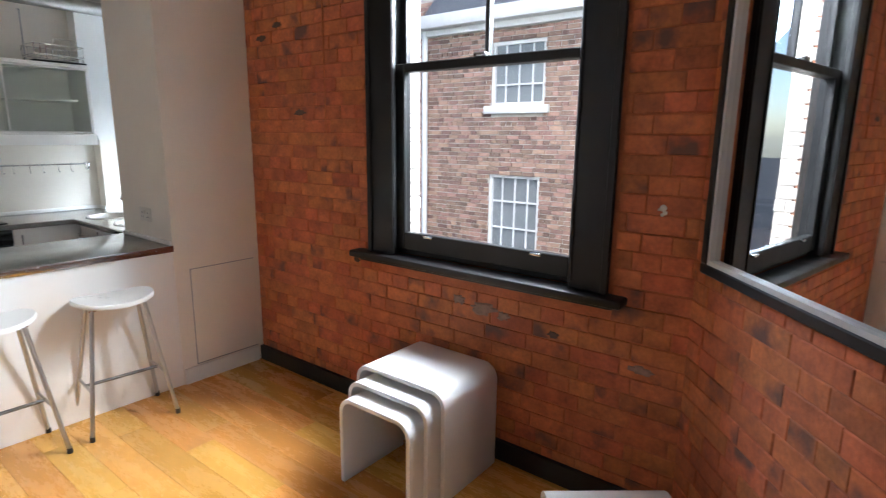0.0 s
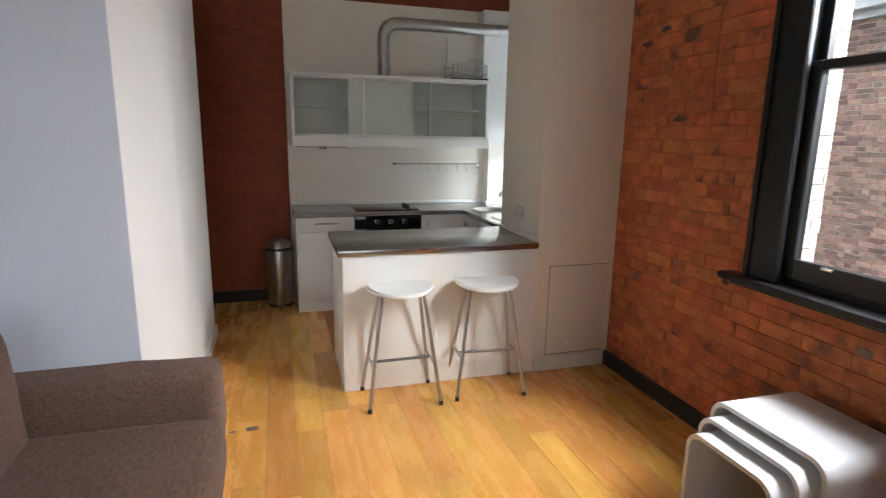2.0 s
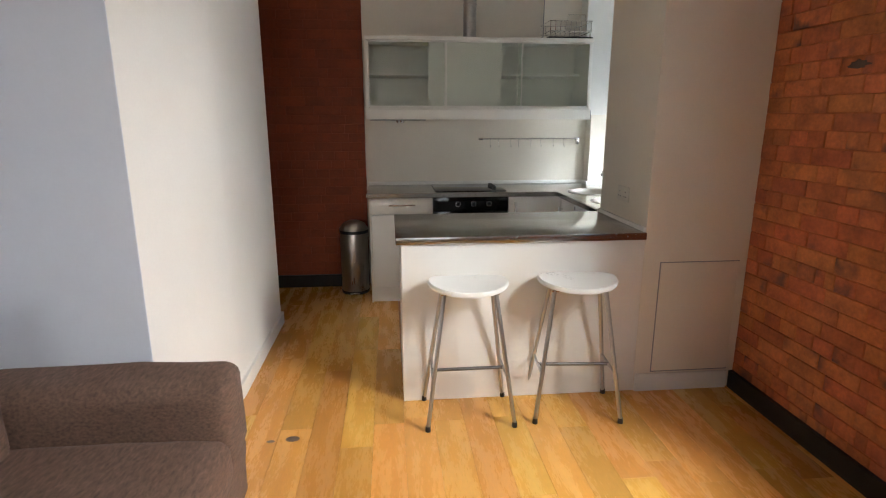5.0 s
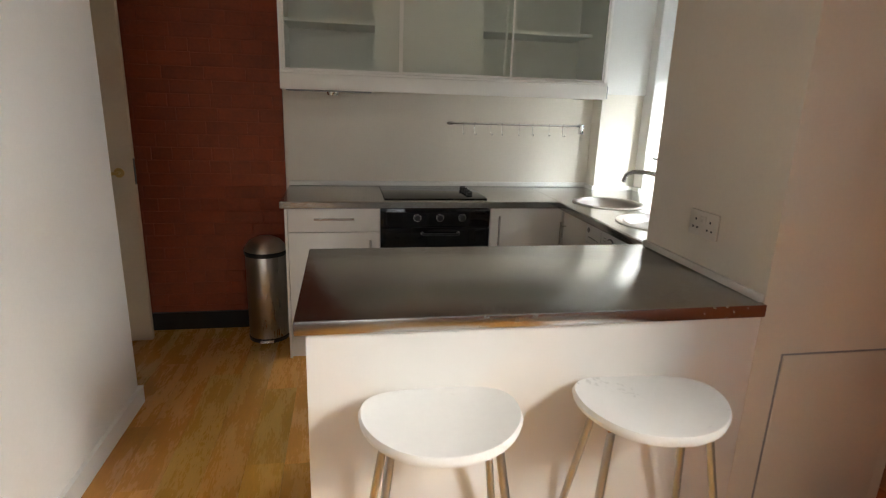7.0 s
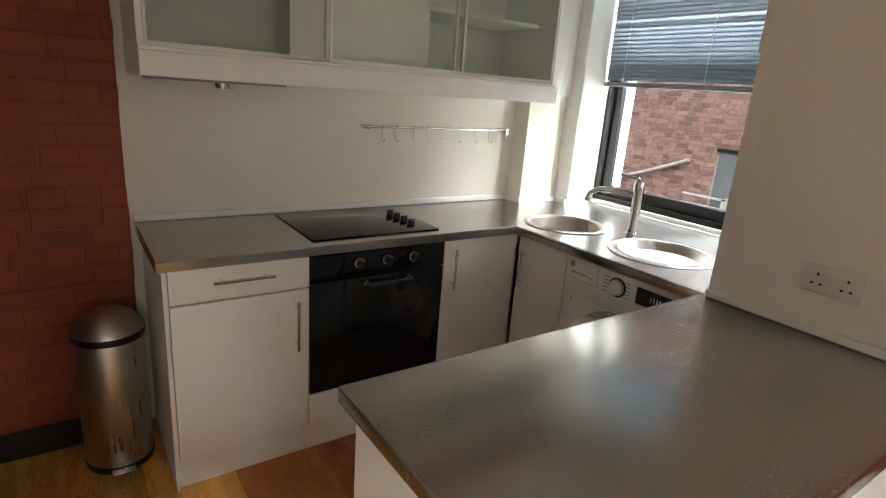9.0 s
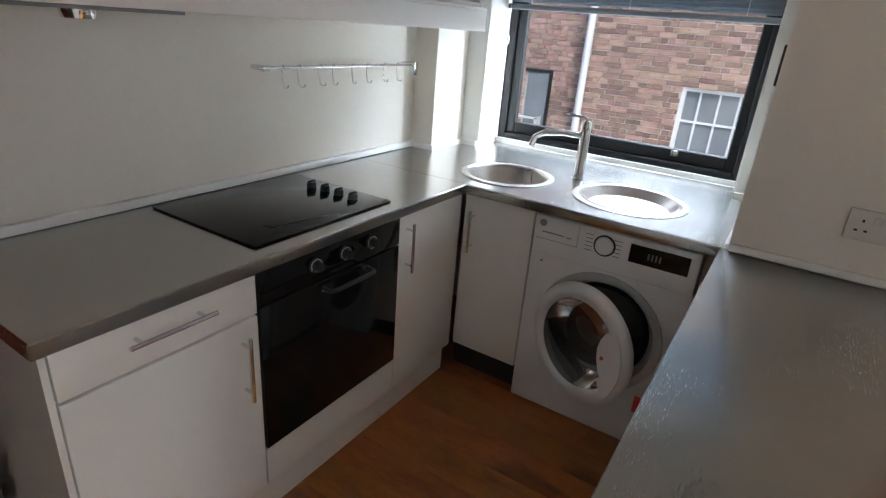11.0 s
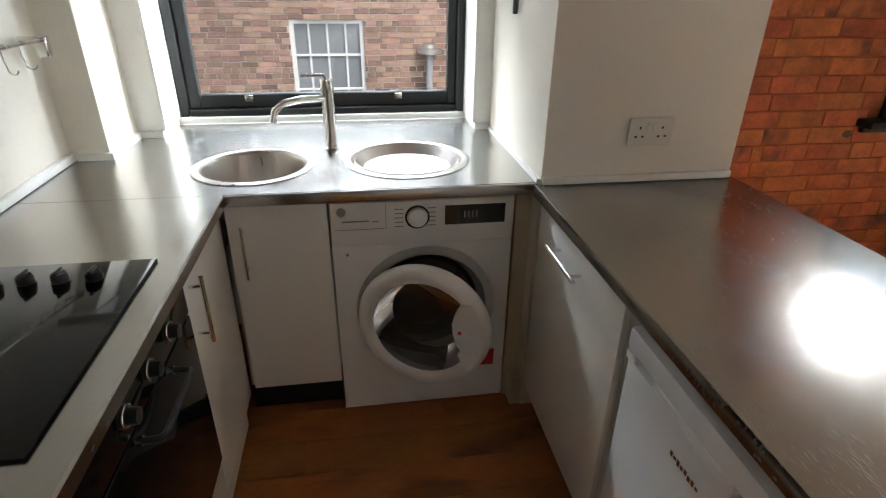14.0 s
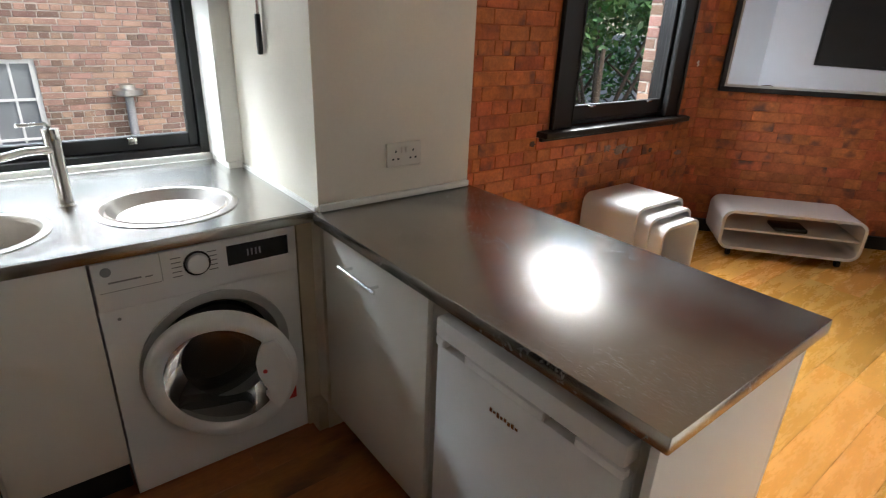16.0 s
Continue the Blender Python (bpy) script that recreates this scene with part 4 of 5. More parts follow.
# ---- living room ----
def bar_stool(at):
    s = thing("bar_stool", at, "white moulded bar stool on slim chrome legs", "stool", "stools at the breakfast bar")
    x, y, z = at
    # bean-shaped dished seat
    bm = bmesh.new()
    rings = []
    for f, h in ((1.0, -0.012), (1.02, 0.0), (0.99, 0.012), (0.9, 0.011), (0.6, 0.003), (0.25, 0.0)):
        ring = []
        for k in range(44):
            a = k * 2 * math.pi / 44
            ca, sa = math.cos(a), math.sin(a)
            px = 0.194 * math.copysign(abs(ca) ** 0.86, ca)
            py = 0.148 * math.copysign(abs(sa) ** 0.9, sa) + 0.02 * ca * ca
            ring.append(bm.verts.new((x + px * f, y + py * f, 0.682 + h + 0.018 * (px / 0.2) ** 2 * f * f)))
        rings.append(ring)
    for a, b in zip(rings, rings[1:]):
        for k in range(44):
            bm.faces.new((a[k], a[(k + 1) % 44], b[(k + 1) % 44], b[k]))
    bm.faces.new(rings[-1]); bm.faces.new(rings[0])
    put("seat", bm, STOOL_WHITE, s, smooth="angle")
    feet, tops = {}, {}
    for i in (-1, 1):
        for j in (-1, 1):
            top = Vector((x + i * 0.125, y + j * 0.055, 0.665)); foot = Vector((x + i * 0.213, y + j * 0.152, 0.012))
            feet[i, j], tops[i, j] = foot, top
            tube("leg", [top, foot], 0.0105, SATIN, s, 12)
            lathe("foot_cap", [(0, 0), (0.013, 0), (0.014, 0.006), (0.012, 0.028)], PLASTIC_BLACK, s, 14, at=(foot.x, foot.y, 0))
    q = 0.36
    side = {}
    for i in (-1, 1):
        a, b = feet[i, -1].lerp(tops[i, -1], q), feet[i, 1].lerp(tops[i, 1], q)
        side[i] = (a + b) / 2
        tube("side_rail", [a, b], 0.008, SATIN, s, 10)
    tube("foot_rail", [side[-1], side[1]], 0.009, DRUM, s, 10)
    boxes("seat_plate", [((x - 0.14, y - 0.065, 0.657), (x + 0.14, y + 0.065, 0.6635))], CHROME, s)
    return s


stool = bar_stool((1.175, 3.808, 0))
copy_thing(stool, pose(1.722, 3.81, 0, 0, 0, -5))


def arch(w, h, t, r, n=8):
    """The outline of an upside-down U of sheet t thick, with round shoulders."""
    out = [(-w / 2, 0)] + [(-w / 2 + r - r * math.cos(a), h - r + r * math.sin(a)) for a in [i * math.pi / 2 / n for i in range(n + 1)]]
    out += [(w / 2 - r + r * math.sin(a), h - r + r * math.cos(a)) for a in [i * math.pi / 2 / n for i in range(n + 1)]] + [(w / 2, 0)]
    ri, wi, hi = r - t, w - 2 * t, h - t
    inn = [(wi / 2, 0)] + [(wi / 2 - ri + ri * math.cos(a), hi - ri + ri * math.sin(a)) for a in [i * math.pi / 2 / n for i in range(n + 1)]]
    inn += [(-wi / 2 + ri - ri * math.sin(a), hi - ri + ri * math.cos(a)) for a in [i * math.pi / 2 / n for i in range(n + 1)]] + [(-wi / 2, 0)]
    return out + inn


for x0, w, h in ((2.24, 0.53, 0.512), (2.16, 0.475, 0.467), (2.08, 0.42, 0.422)):
    t = thing("nest_table", (x0 + 0.2, 2.232, 0), "white lacquered nesting table of bent sheet by the brick wall", "table", "nest of tables")
    prism("bent_sheet", arch(w, h, 0.021, 0.075), 0.405, GLOSS, t, m=pose(x0, 2.232, 0, 0, 0, -90), bevel=0.003)


def tv_stand():
    w, h, t, r = 0.92, 0.29, 0.02, 0.075
    s = thing("low_tv_stand", (2.1, 1.05, 0), "low white lacquered media stand with rounded ends on castors", "tv stand")
    m = W_MIR @ pose(0.665, -0.575, 0.065)

    def loop(w, h, r, n=8):
        return [(sx * (w / 2 - r) + r * math.cos(a), h / 2 + sz * (h / 2 - r) + r * math.sin(a)) for sx, sz, a0 in ((1, 1, 0), (-1, 1, 90), (-1, -1, 180), (1, -1, 270)) for a in [radians(a0 + 90 * i / n) for i in range(n + 1)]]
    bm = bmesh.new()
    rows = []
    for pts, y in ((loop(w, h, r), 0), (loop(w, h, r), 0.43), ([(u, v + t) for u, v in loop(w - 2 * t, h - 2 * t, r - t)], 0.43), ([(u, v + t) for u, v in loop(w - 2 * t, h - 2 * t, r - t)], 0)):
        rows.append([bm.verts.new((u, y, v)) for u, v in pts])
    for a, b in zip(rows, rows[1:] + rows[:1]):
        for k in range(len(a)):
            bm.faces.new((a[k], a[(k + 1) % len(a)], b[(k + 1) % len(a)], b[k]))
    put("shell", bm, GLOSS, s, smooth="angle", m=m)
    box("shelf", (-w / 2 + t, 0.02, 0.135), (w / 2 - t, 0.42, 0.15), GLOSS, s, 0.003, m=m)
    for u, v in ((-0.36, 0.06), (0.36, 0.06), (-0.36, 0.37), (0.36, 0.37)):
        put("castor", bm_tube([(u - 0.012, v, -0.0375), (u + 0.012, v, -0.0375)], 0.0275, 16, bm_box((u - 0.008, v - 0.008, -0.03), (u + 0.008, v + 0.008, 0.0))), PLASTIC_BLACK, s, smooth="angle", m=m)
    b = thing("media_box", tuple((m @ pose(0.05, 0.15, 0.15)).translation), "small black box on the media stand shelf", "media player")
    box("case", (-0.09, 0.06, 0.1505), (0.12, 0.24, 0.178), PLASTIC_BLACK, b, 0.004, m=m)


tv_stand()


def wall_mirror_thing():
    s0, s1, z0, z1 = 0.11, 1.95, 1.105, 2.35
    t = thing("wall_mirror", tuple((W_MIR @ pose(1.0, 0, z0)).translation), "large rectangular mirror in a black wooden frame", "mirror")
    f = 0.035
    boxes("frame", [((s0, -0.04, z0), (s1, -0.002, z0 + f)), ((s0, -0.04, z1 - f), (s1, -0.002, z1)), ((s0, -0.04, z0 + f), (s0 + f, -0.002, z1 - f)), ((s1 - f, -0.04, z0 + f), (s1, -0.002, z1 - f))], BLACK, t, 0.004, m=W_MIR)
    a0, a1, b0, b1, g = s0 + f, s1 - f, z0 + f, z1 - f, 0.016
    boxes("inner_trim", [((a0, -0.034, b0), (a1, -0.012, b0 + g)), ((a0, -0.034, b1 - g), (a1, -0.012, b1)), ((a0, -0.034, b0 + g), (a0 + g, -0.012, b1 - g)), ((a1 - g, -0.034, b0 + g), (a1, -0.012, b1 - g))], LIGHT_GREY, t, m=W_MIR)
    box("mirror_glass", (a0 + 0.002, -0.016, b0 + 0.002), (a1 - 0.002, -0.010, b1 - 0.002), MIRROR, t, m=W_MIR)


wall_mirror_thing()

pic = thing("wall_picture", (-0.89, 2.0, 1.2), "large dark picture in a black frame over the sofa", "picture")
boxes("frame", [((-0.899, 1.40, 1.19), (-0.87, 1.43, 2.05)), ((-0.899, 2.55, 1.19), (-0.87, 2.58, 2.05)), ((-0.899, 1.43, 1.19), (-0.87, 2.55, 1.22)), ((-0.899, 1.43, 2.02), (-0.87, 2.55, 2.05))], BLACK, pic)
box("canvas", (-0.899, 1.43, 1.22), (-0.88, 2.55, 2.02), PLASTIC_BLACK, pic)


def soft(name, lo, hi, parent, r=0.06, puff=0.015, sub=6, seed=0, bulge=None):
    """An upholstered block with rounded edges and a slightly uneven, filled-out surface."""
    bm = bm_box(lo, hi, r, 4)
    bmesh.ops.subdivide_edges(bm, edges=[e for e in bm.edges if e.calc_length() > 0.12], cuts=sub, use_grid_fill=True)
    bm.normal_update()
    c = Vector([(a + b) / 2 for a, b in zip(lo, hi)])
    h = Vector([(b - a) / 2 for a, b in zip(lo, hi)])
    for v in bm.verts:
        q = [abs((v.co[i] - c[i]) / h[i]) for i in range(3)]
        fill = (1 - min(1, sorted(q)[0]) ** 2) * (1 - sorted(q)[1] ** 2)
        n = noise.noise(v.co * 5 + Vector((seed, 0, 0))) * 0.012 + noise.noise(v.co * 14) * 0.004
        v.co += v.normal * (puff * max(0, fill) + n)
        if bulge:
            v.co.z += bulge(v.co)
    return put(name, bm, SOFA, parent, smooth=True)


def sofa():
    s = thing("sofa", (-0.35, 2.2, 0), "dark brown chenille sofa with soft back cushions", "sofa")
    soft("base", (-0.86, 1.1, 0.06), (0.235, 3.22, 0.31), s, 0.03, 0.004)
    soft("back_frame", (-0.88, 1.1, 0.28), (-0.62, 3.2, 0.63), s, 0.07, 0.01)
    soft("arm", (-0.88, 2.985, 0.28), (0.24, 3.245, 0.615), s, 0.05, 0.012, seed=3)
    soft("arm", (-0.88, 0.86, 0.06), (0.24, 1.12, 0.615), s, 0.05, 0.012, seed=5)
    soft("seat_cushion", (-0.52, 2.07, 0.29), (0.265, 2.985, 0.452), s, 0.05, 0.02, seed=7)
    soft("seat_cushion", (-0.52, 1.13, 0.29), (0.265, 2.06, 0.452), s, 0.05, 0.02, seed=9)
    for a, b, sd, rise in ((2.06, 2.97, 11, 0.17), (1.13, 2.05, 13, 0.03)):
        cushion = soft("back_cushion", (-0.71, a, 0.40), (-0.40, b, 0.73), s, 0.06, 0.035, seed=sd,
                 bulge=lambda co, q=b, h=rise: h * max(0, 1 - max(0, q - co.y - 0.16) / 0.75) ** 1.4 * max(0, (co.z - 0.45) / 0.28))
        # the filling sags towards the seat, so the top edge is thin
        for v in cushion.data.vertices:
            h = max(0, min(1, (v.co.z - 0.5) / 0.4))
            v.co.x = -0.45 + (v.co.x + 0.45) * (1 - 0.62 * h)
    for x in (-0.8, 0.15):
        for y in (1.0, 3.12):
            box("foot", (x - 0.03, y - 0.03, 0), (x + 0.03, y + 0.03, 0.07), BLACK, s)


sofa()


def heater():
    h = thing("panel_heater", (-0.96, 2.7, 0.4), "white wall panel heater with a louvred top grille", "heater")
    box("case", (-0.899, 2.15, 0.40), (-0.825, 2.90, 0.875), PAINT, h, 0.012)
    # black sheet gives the gaps between the louvres their shade
    box("grille_back", (-0.8252, 2.17, 0.735), (-0.8225, 2.88, 0.86), PLASTIC_BLACK, h)
    for i in range(7):
        box("louvre", (-0.8225, 2.17, 0.739 + i * 0.0165), (-0.814, 2.88, 0.748 + i * 0.0165), PAINT, h, 0.002)


heater()

c = thing("surface_cable", (FACE, 3.19, 1.57), "thin red-painted cable clipped to the brick wall", "cable")
tube("wire", [(FACE - 0.012, 3.19, 1.57), (FACE - 0.012, 3.19, 2.4), (FACE - 0.012, 3.185, CEIL)], 0.004, BRICK, c, 6)
p = thing("broken_fixing", (FACE, 1.19, 1.2), "chipped white plaster patch round an old fixing", "wall patch")
for y, z, r, k in ((1.297, 1.303, 0.014, 7), (1.290, 1.285, 0.010, 6), (1.299, 1.277, 0.008, 5), (1.312, 1.296, 0.006, 5)):
    lathe("plaster_patch", [(0.0, 0.007), (r * 0.6, 0.005), (r, 0.0)], PAINT, p, k, m=pose(FACE - 0.001, y, z, 0, -90, 0))


def ragged(name, parent, y, z, ry, rz, mat, seed, thick=0.0025):
    """A thin ragged patch on the window wall."""
    rnd = random.Random(seed)
    bm = bmesh.new()
    n = 22
    rim = []
    for k in range(n):
        a, q = k * 2 * math.pi / n, rnd.uniform(0.6, 1.1)
        rim.append(bm.verts.new((FACE, y + ry * q * math.cos(a), z + rz * q * math.sin(a))))
    inner = [bm.verts.new((FACE - 0.0012 - thick, y + (v.co.y - y) * 0.7, z + (v.co.z - z) * 0.7)) for v in rim]
    for k in range(n):
        bm.faces.new((rim[k], rim[(k + 1) % n], inner[(k + 1) % n], inner[k]))
    bm.faces.new(inner)
    return put(name, bm, mat, parent)


for i, (y, z, ry, rz) in enumerate(((2.10, 0.745, 0.085, 0.038), (2.24, 0.765, 0.05, 0.03), (1.98, 0.73, 0.04, 0.025), (1.33, 0.64, 0.06, 0.022))):
    ragged("mortar_smear", wall_window, y, z, ry, rz, SMEAR, 30 + i)
for i, (y, z, ry) in enumerate(((3.43, 1.69, 0.07), (3.79, 2.14, 0.07), (3.62, 2.2, 0.06), (2.97, 0.86, 0.03), (1.72, 0.70, 0.035))):
    ragged("soot_stain", wall_window, y, z, ry * 0.9, 0.02, SOOT, 50 + i, 0.001)
lathe("knot", [(0.034, 0.0008), (0.02, 0.0014), (0.0, 0.0015)], SOOT, floor, 9, m=pose(0.32, 3.652, 0) @ Matrix.Diagonal((1, 0.7, 1, 1)))
lathe("knot", [(0.016, 0.0008), (0.01, 0.0014), (0.0, 0.0015)], SOOT, floor, 7, m=pose(0.22, 3.64, 0) @ Matrix.Diagonal((1.3, 0.7, 1, 1)))


# ---- outside ----
setting(box("ground", (-300, -300, -7.2), (400, 300, -7.0), ASPHALT), "dark asphalt ground far below the windows")
OX = 8.65


def sash_outside(y0, y1, z0, z1, cols, rows, sill=True):
    w = thing("house_window", (OX, (y0 + y1) / 2, z0), "", "")
    f = 0.055
    parts = [((OX + 0.04, y0, z0), (OX + 0.1, y0 + f, z1)), ((OX + 0.04, y1 - f, z0), (OX + 0.1, y1, z1)), ((OX + 0.04, y0 + f, z0), (OX + 0.1, y1 - f, z0 + f)), ((OX + 0.04, y0 + f, z1 - f), (OX + 0.1, y1 - f, z1))]
    for i in range(1, cols):
        y = y0 + (y1 - y0) * i / cols
        parts.append(((OX + 0.06, y - 0.013, z0 + f), (OX + 0.09, y + 0.013, z1 - f)))
    boxes("frame", parts, EXT_WHITE, w)
    boxes("glazing_bar", [((OX + 0.058, y0 + f, z0 + (z1 - z0) * j / rows - 0.014), (OX + 0.092, y1 - f, z0 + (z1 - z0) * j / rows + 0.014)) for j in range(1, rows)], EXT_WHITE, w)
    box("pane", (OX + 0.085, y0 + f, z0 + f), (OX + 0.0885, y1 - f, z1 - f), PANE, w)
    if sill:
        box("sill", (OX - 0.07, y0 - 0.1, z0 - 0.13), (OX + 0.06, y1 + 0.1, z0 - 0.001), EXT_WHITE, w, 0.01)
    return w


house = tagged(wall_open("opposite_house", (OX + 0.012, -0.2, -7), (OX + 4.5, 7.44, 3.4), [(4.99, -0.45, 5.98, 0.93), (4.97, 2.075, 5.98, 3.1)], EXT_MORTAR, ""), "old brown brick house across the alley with white sash windows", "house", kind="")
del house["kind"]
# dark sheet added behind the panes as the shade of the rooms
room_shade = box("dark_room", (OX + 0.16, 4.9, -0.6), (OX + 0.2, 6.4, 3.3), PANE, house)
for a in ((4.99, 5.98, -0.45, 0.93, 4, 3, False), (4.97, 5.98, 2.075, 3.1, 4, 3)):
    sash = sash_outside(*a)
    sash.parent = house
box("cornice", (OX - 0.28, -0.2, 3.4), (OX + 0.4, 7.6, 3.62), EXT_WHITE, house, 0.02)
box("gutter_board", (OX - 0.1, -0.2, 3.30), (OX + 0.011, 7.6, 3.3995), EXT_WHITE, house, 0.01)
prism("roof", [(0, 0), (7.9, 0), (7.9, 0.05), (6.4, 1.6), (1.6, 1.6), (0, 0.05)], 4.0, SLATE, house, m=pose(OX + 0.1, 7.6, 3.62, 0, 0, -90))
tube("downpipe", [(OX - 0.07, 7.38, -7), (OX - 0.07, 7.38, 3.4)], 0.055, EXT_WHITE, house, 14)
flue = thing("boiler_flue", (OX, 4.10, 0.2), "grey metal flue with a cowl on the house wall", "flue")
tube("pipe", [(OX - 0.12, 4.10, -0.9), (OX - 0.12, 4.10, 0.5)], 0.05, GREY, flue, 14)
lathe("cowl", [(0.05, 0), (0.17, 0.03), (0.17, 0.09), (0.09, 0.1), (0.09, 0.15), (0, 0.16)], DUCT, flue, 20, at=(OX - 0.12, 4.10, 0.48))
boxes("bracket", [((OX - 0.12, 4.08, 0.2), (OX, 4.12, 0.23))], GREY, flue)
house2 = tagged(box("red_house", (OX + 0.312, 7.45, -7), (OX + 4, 15, 4.2), EXT_MORTAR), "red brick house beyond the downpipe", "house")
w = thing("dark_window", (OX + 0.3, 8.25, 0.0), "", "")
box("pane", (OX + 0.285, 8.05, -0.3), (OX + 0.30, 8.42, 0.87), PANE, w)
boxes("frame", [((OX + 0.27, 8.0, -0.3), (OX + 0.30, 8.05, 0.92)), ((OX + 0.27, 8.05, 0.87), (OX + 0.30, 8.47, 0.92))], BLACK, w)
boxes("balcony_rail", [((OX + 0.1, 8.1, z), (OX + 0.14, 8.8, z + 0.03)) for z in (-0.15, 0.0, 0.15)] + [((OX + 0.1, 8.1, -0.4), (OX + 0.3, 8.14, 0.18))], EXT_WHITE, w)
w.parent = house2


cable = thing("slung_cable", (OX, 9.4, 0.5), "thin pale cable slung across the red brick house", "cable")
tube("wire", [(OX + 0.26, y, 0.06 + 0.62 * ((10.8 - y) / 1.9) ** 1.3) for y in (10.8, 10.4, 10.0, 9.6, 9.2, 8.9)], 0.03, STONE, cable, 8)


def tree(at, height, spread, seed):
    rnd = random.Random(seed)
    x, y, z = at
    t = thing("tree", at, "leafy green tree in full summer leaf", "tree", "trees behind the alley")
    bm = bm_tube([(x, y, z), (x + 0.1, y, z + height * 0.3), (x - 0.05, y + 0.1, z + height * 0.6), (x, y, z + height * 0.85)], [0.22, 0.17, 0.1, 0.04], 9)
    clumps = []
    for i in range(26):
        a, el = rnd.uniform(0, 6.28), rnd.uniform(0.35, 0.95)
        r = spread * math.sqrt(max(0.05, 1 - ((el - 0.6) / 0.45) ** 2)) * rnd.uniform(0.5, 1.0)
        p = Vector((x + r * math.cos(a), y + r * math.sin(a), z + height * el + rnd.uniform(-0.3, 0.3)))
        s = Vector((x, y, z + height * el * 0.7))
        bm_tube([s, s.lerp(p, 0.5) + Vector((0, 0, 0.15)), p], [0.06, 0.04, 0.015], 5, bm)
        clumps.append((p, rnd.uniform(0.6, 1.05)))
    put("trunk", bm, BARK, t, smooth=True)
    bm = bmesh.new()
    for p, s in clumps:
        for i in range(330):
            d = Vector((rnd.gauss(0, 1), rnd.gauss(0, 1), rnd.gauss(0, 0.75))) * s * 0.48
            q, ln = p + d, rnd.uniform(0.07, 0.14)
            n = Vector((rnd.uniform(-1, 1), rnd.uniform(-1, 1), rnd.uniform(0.1, 1.2))).normalized()
            u = n.orthogonal().normalized(); u.rotate(Matrix.Rotation(rnd.uniform(0, 6.28), 3, n)); v = n.cross(u)
            bm.faces.new([bm.verts.new(c_) for c_ in (q - u * ln, q + v * ln * 0.5, q + u * ln, q - v * ln * 0.5)])
    tagged(put("leaves", bm, LEAF, t), kind="stuff")


tree((7.2, -3.6, -7.0), 9.6, 2.4, 3)
tree((10.5, -6.5, -7.0), 10.4, 2.9, 4)
tree((9.2, -9.8, -7.0), 11.0, 3.0, 5)
far = tagged(box("far_house", (4, -30, -7), (30, -24, 1.2), STONE), "pale building half hidden behind the trees", "house")


# ---- floor boards and bricks ----
BEV = {}


def piece(key, size, bevel, mat):
    """One shared mesh for all pieces of a size, its back left open."""
    k_ = (key, mat.name, *[round(v, 3) for v in size])
    if k_ not in BEV:
        bm = bmesh.new()
        w, d, h = size
        b = bevel
        back = [bm.verts.new(p) for p in ((0, d, 0), (w, d, 0), (w, d, h), (0, d, h))]
        edge = [bm.verts.new(p) for p in ((0, b, 0), (w, b, 0), (w, b, h), (0, b, h))]
        front = [bm.verts.new(p) for p in ((b, 0, b), (w - b, 0, b), (w - b, 0, h - b), (b, 0, h - b))]
        for r_, q_ in ((back, edge), (edge, front)):
            for i in range(4):
                bm.faces.new((r_[i], r_[(i + 1) % 4], q_[(i + 1) % 4], q_[i]))
        bm.faces.new(front)
        bmesh.ops.recalc_face_normals(bm, faces=bm.faces)
        me = bpy.data.meshes.new(key)
        bm.to_mesh(me); bm.free()
        me.materials.append(mat)
        BEV[k_] = me
    return BEV[k_]


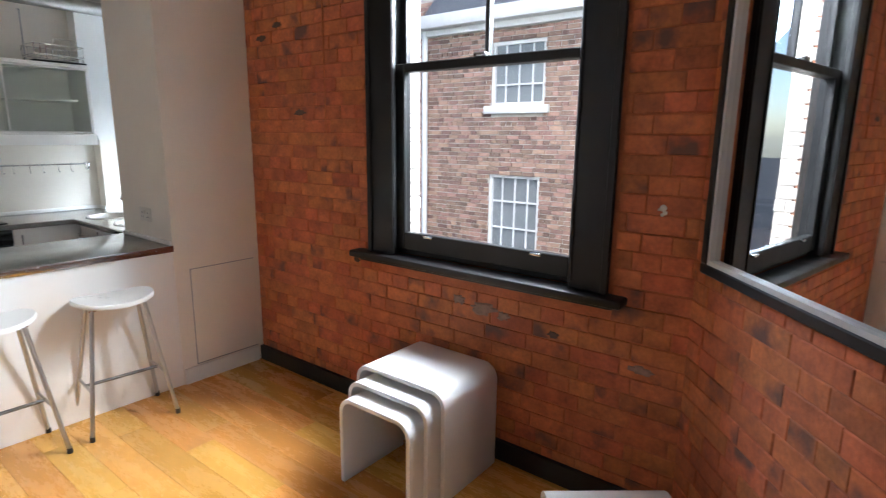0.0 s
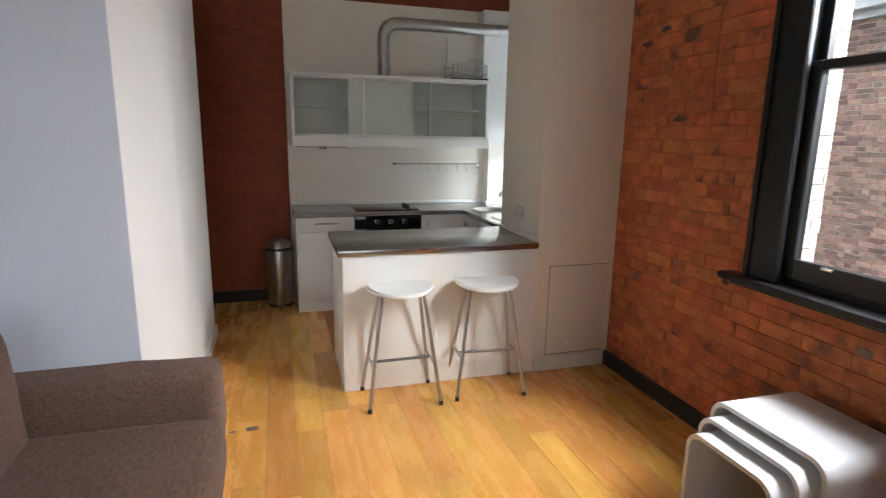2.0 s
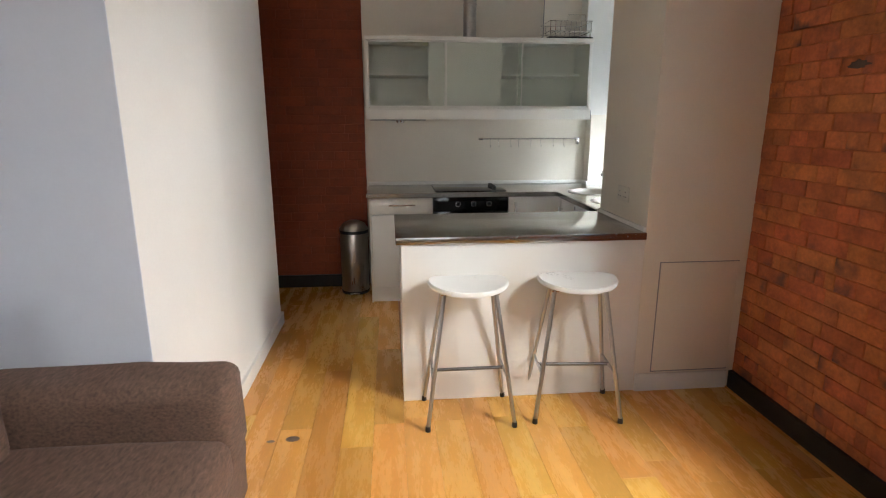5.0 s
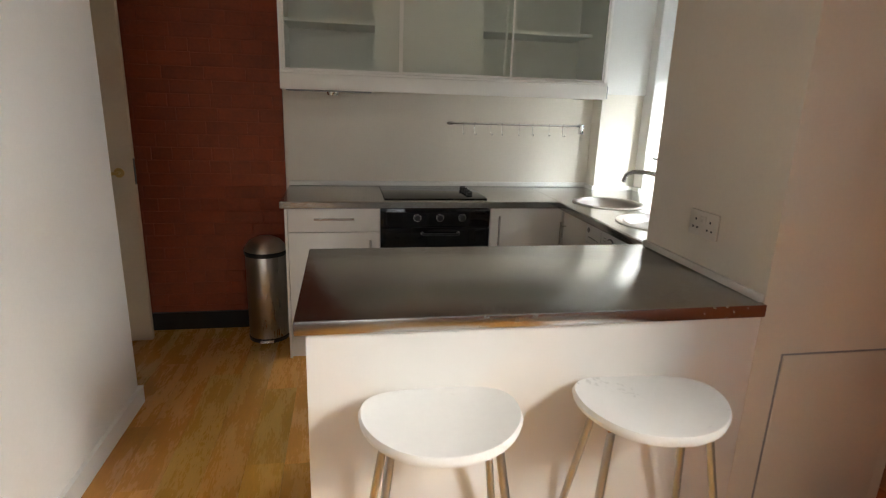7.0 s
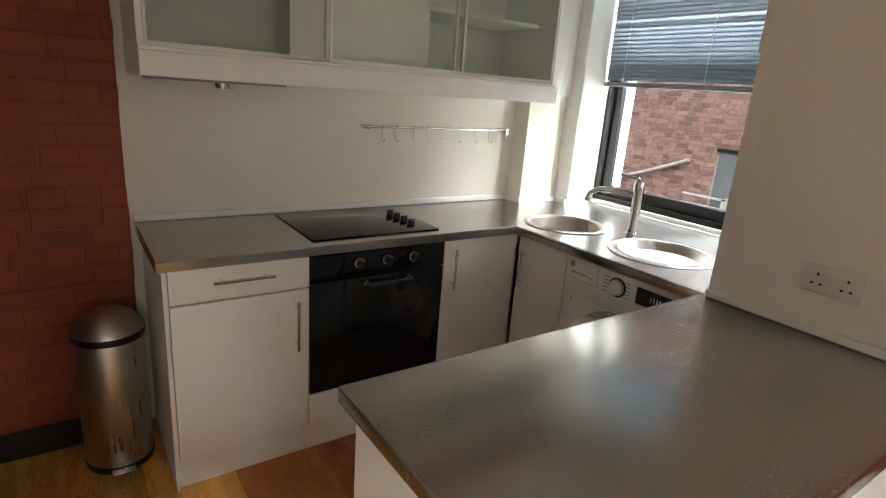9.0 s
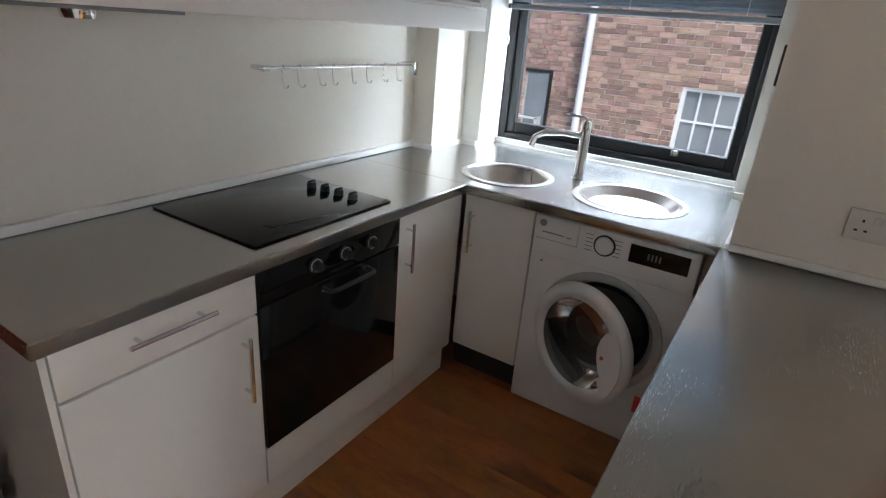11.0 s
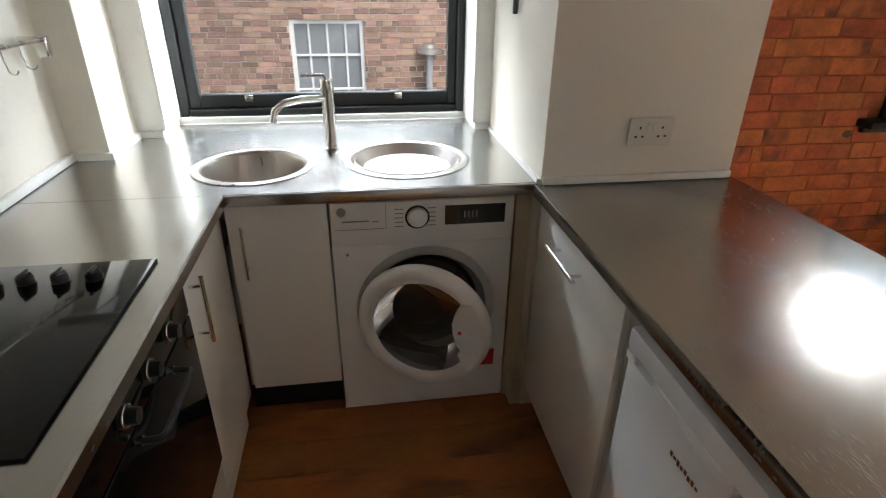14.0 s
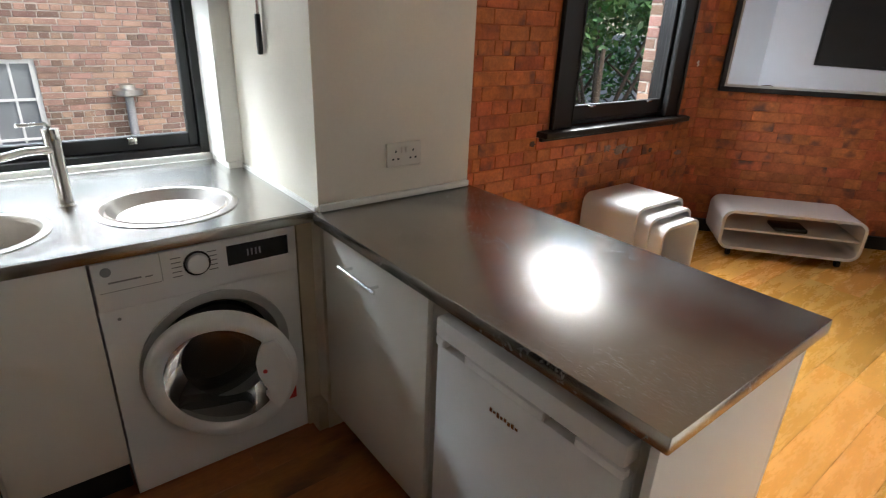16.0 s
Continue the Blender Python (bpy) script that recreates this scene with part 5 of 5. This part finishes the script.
def lay_bricks(parent, frame_m, u0, u1, z0, z1, holes, mat, near, seed, course=0.075, length=0.225, joint=0.009, proud=0.006, rough=0.0015, limit=300, soldier=()):
    """Courses of bricks, stretchers with a row of headers now and then; the near stretch one by one, the rest joined."""
    rnd = random.Random(seed)
    rest = bmesh.new()
    count, row = 0, 0
    z = z0
    while z < z1 - 0.02:
        h = min(course, z1 - z) - joint
        headers = row % 4 == 2 or rnd.random() < 0.12
        lw = length / 2 if headers else length
        u = u0 - (lw / 2 if row % 2 else lw / 4) + rnd.uniform(-0.01, 0.01)
        while u < u1:
            w_ = lw * rnd.choice((1, 1, 1, 0.98, 1.02)) if rnd.random() > 0.08 else lw * 0.5
            a, b = max(u, u0), min(u + w_ - joint, u1)
            u += w_
            spans = [(a, b)]
            for h0, g0, h1, g1 in holes:
                if z + h > g0 + 0.005 and z < g1 - 0.005:
                    nxt = []
                    for s_, e_ in spans:
                        if e_ <= h0 or s_ >= h1:
                            nxt.append((s_, e_))
                        else:
                            if s_ < h0 - 0.02: nxt.append((s_, h0))
                            if e_ > h1 + 0.02: nxt.append((h1, e_))
                    spans = nxt
            for s_, e_ in spans:
                if e_ - s_ < 0.015:
                    continue
                length_ = round((e_ - s_) / 0.008) * 0.008
                out = rnd.uniform(-rough, rough)
                m = frame_m @ pose(s_, out, z + rnd.uniform(-1, 1) * rough, rnd.uniform(-1, 1) * rough * 200, rnd.uniform(-0.35, 0.35) * (1 + rough * 250), 0)
                if near(s_, z) and count < limit:
                    ob = new("brick", piece("brick", (length_, proud + 0.004, h), 0.003, mat))
                    ob.parent = parent
                    ob.matrix_parent_inverse = parent.matrix_basis.inverted()
                    ob.matrix_basis = m
                    count += 1
                else:
                    me = piece("brick", (length_, proud + 0.004, h), 0.003, mat)
                    n0 = len(rest.verts)
                    rest.from_mesh(me)
                    rest.verts.ensure_lookup_table()
                    bmesh.ops.transform(rest, matrix=m, verts=rest.verts[n0:])
        z += course
        row += 1
    if len(rest.verts):
        tagged(put("brickwork", rest, mat, parent), kind="stuff")
    else:
        rest.free()


lay_bricks(wall_window, W_WIN, 0.0, 2.83, 0.0, CEIL, [(1.10, 0.87, 2.49, 2.95)], BRICK, lambda u, z: z < 1.75, 1, proud=0.002, rough=0.0012, joint=0.0042)
lay_bricks(wall_mirror, W_MIR, 0.0, 2.68, 0.0, CEIL, [], BRICK, lambda u, z: u < 1.7 and z < 1.5, 2, proud=0.002, rough=0.0012, joint=0.0042)
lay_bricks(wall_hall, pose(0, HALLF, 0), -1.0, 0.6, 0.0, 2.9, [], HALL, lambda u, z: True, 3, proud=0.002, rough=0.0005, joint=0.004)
lay_bricks(house, pose(OX, 7.44, 0, 0, 0, -90), 0.0, 7.6, -2.6, 3.3, [(1.46, -0.45, 2.45, 0.93), (1.46, 1.945, 2.47, 3.1)], EXT_BRICK, lambda u, z: False, 4, joint=0.012, proud=0.012, rough=0.004)
lay_bricks(house2, pose(OX + 0.30, 15, 0, 0, 0, -90), 3.0, 7.55, -2.6, 4.0, [(6.53, -0.3, 7.0, 0.92)], EXT_RED, lambda u, z: False, 5, joint=0.010, proud=0.012, rough=0.003)
# outer reveals of the living room window
lay_bricks(wall_window, pose(FACE + 0.26, 1.607, 0, 0, 0, 180), 0.0, 0.105, 0.93, 2.72, [], EXT_RED, lambda u, z: False, 6, joint=0.012, proud=0.004)
lay_bricks(wall_window, pose(FACE + 0.155, 2.713, 0), 0.0, 0.105, 0.93, 2.72, [], STONE, lambda u, z: False, 7, joint=0.012, proud=0.004)
setting(boxes("outer_wall", [((FACE + 0.176, 0.9, -7), (FACE + 0.26, 1.603, 4)), ((FACE + 0.176, 2.717, -7), (FACE + 0.26, 4.58, 4)), ((FACE + 0.176, 1.603, 2.72), (FACE + 0.26, 2.717, 4)), ((FACE + 0.176, 1.603, -7), (FACE + 0.26, 2.717, 0.85))], EXT_MORTAR), "outer face of the building")


def floor_boards():
    rnd = random.Random(9)
    wd = 0.15
    x = -1.7
    while x < 2.93:
        y = -2.4 + rnd.uniform(-0.9, 0)
        while y < 6.2:
            ln = rnd.choice((0.6, 0.9, 1.1, 1.35))
            if x > 0.78 and y < 4.3 < y + ln:
                ln = 4.3 - y if 4.3 - y > 0.06 else ln
            a, b = max(y, -2.4), min(y + ln, 6.2)
            y += ln
            mx, my = x + wd / 2, (a + b) / 2
            if b - a < 0.05 or (mx < -1.0 and my < 5.0) or (mx > 0.75 and (2.7 - mx) * math.sin(radians(ANG)) + (my - 1.13) * math.cos(radians(ANG)) < -0.25):
                continue
            # kitchen boards take the oak copy that has shade in its colour
            ob = new("board", piece("board", (wd - 0.0006, 0.012, round((b - a) - 0.0015, 2)), 0.0005, OAK_WORN_SHADED if mx > 0.84 and my > 4.3 else OAK))
            ob.parent = floor
            ob.matrix_basis = Matrix(((1, 0, 0, x), (0, 0, 1, a), (0, -1, 0, 0), (0, 0, 0, 1)))
        x += wd


floor_boards()
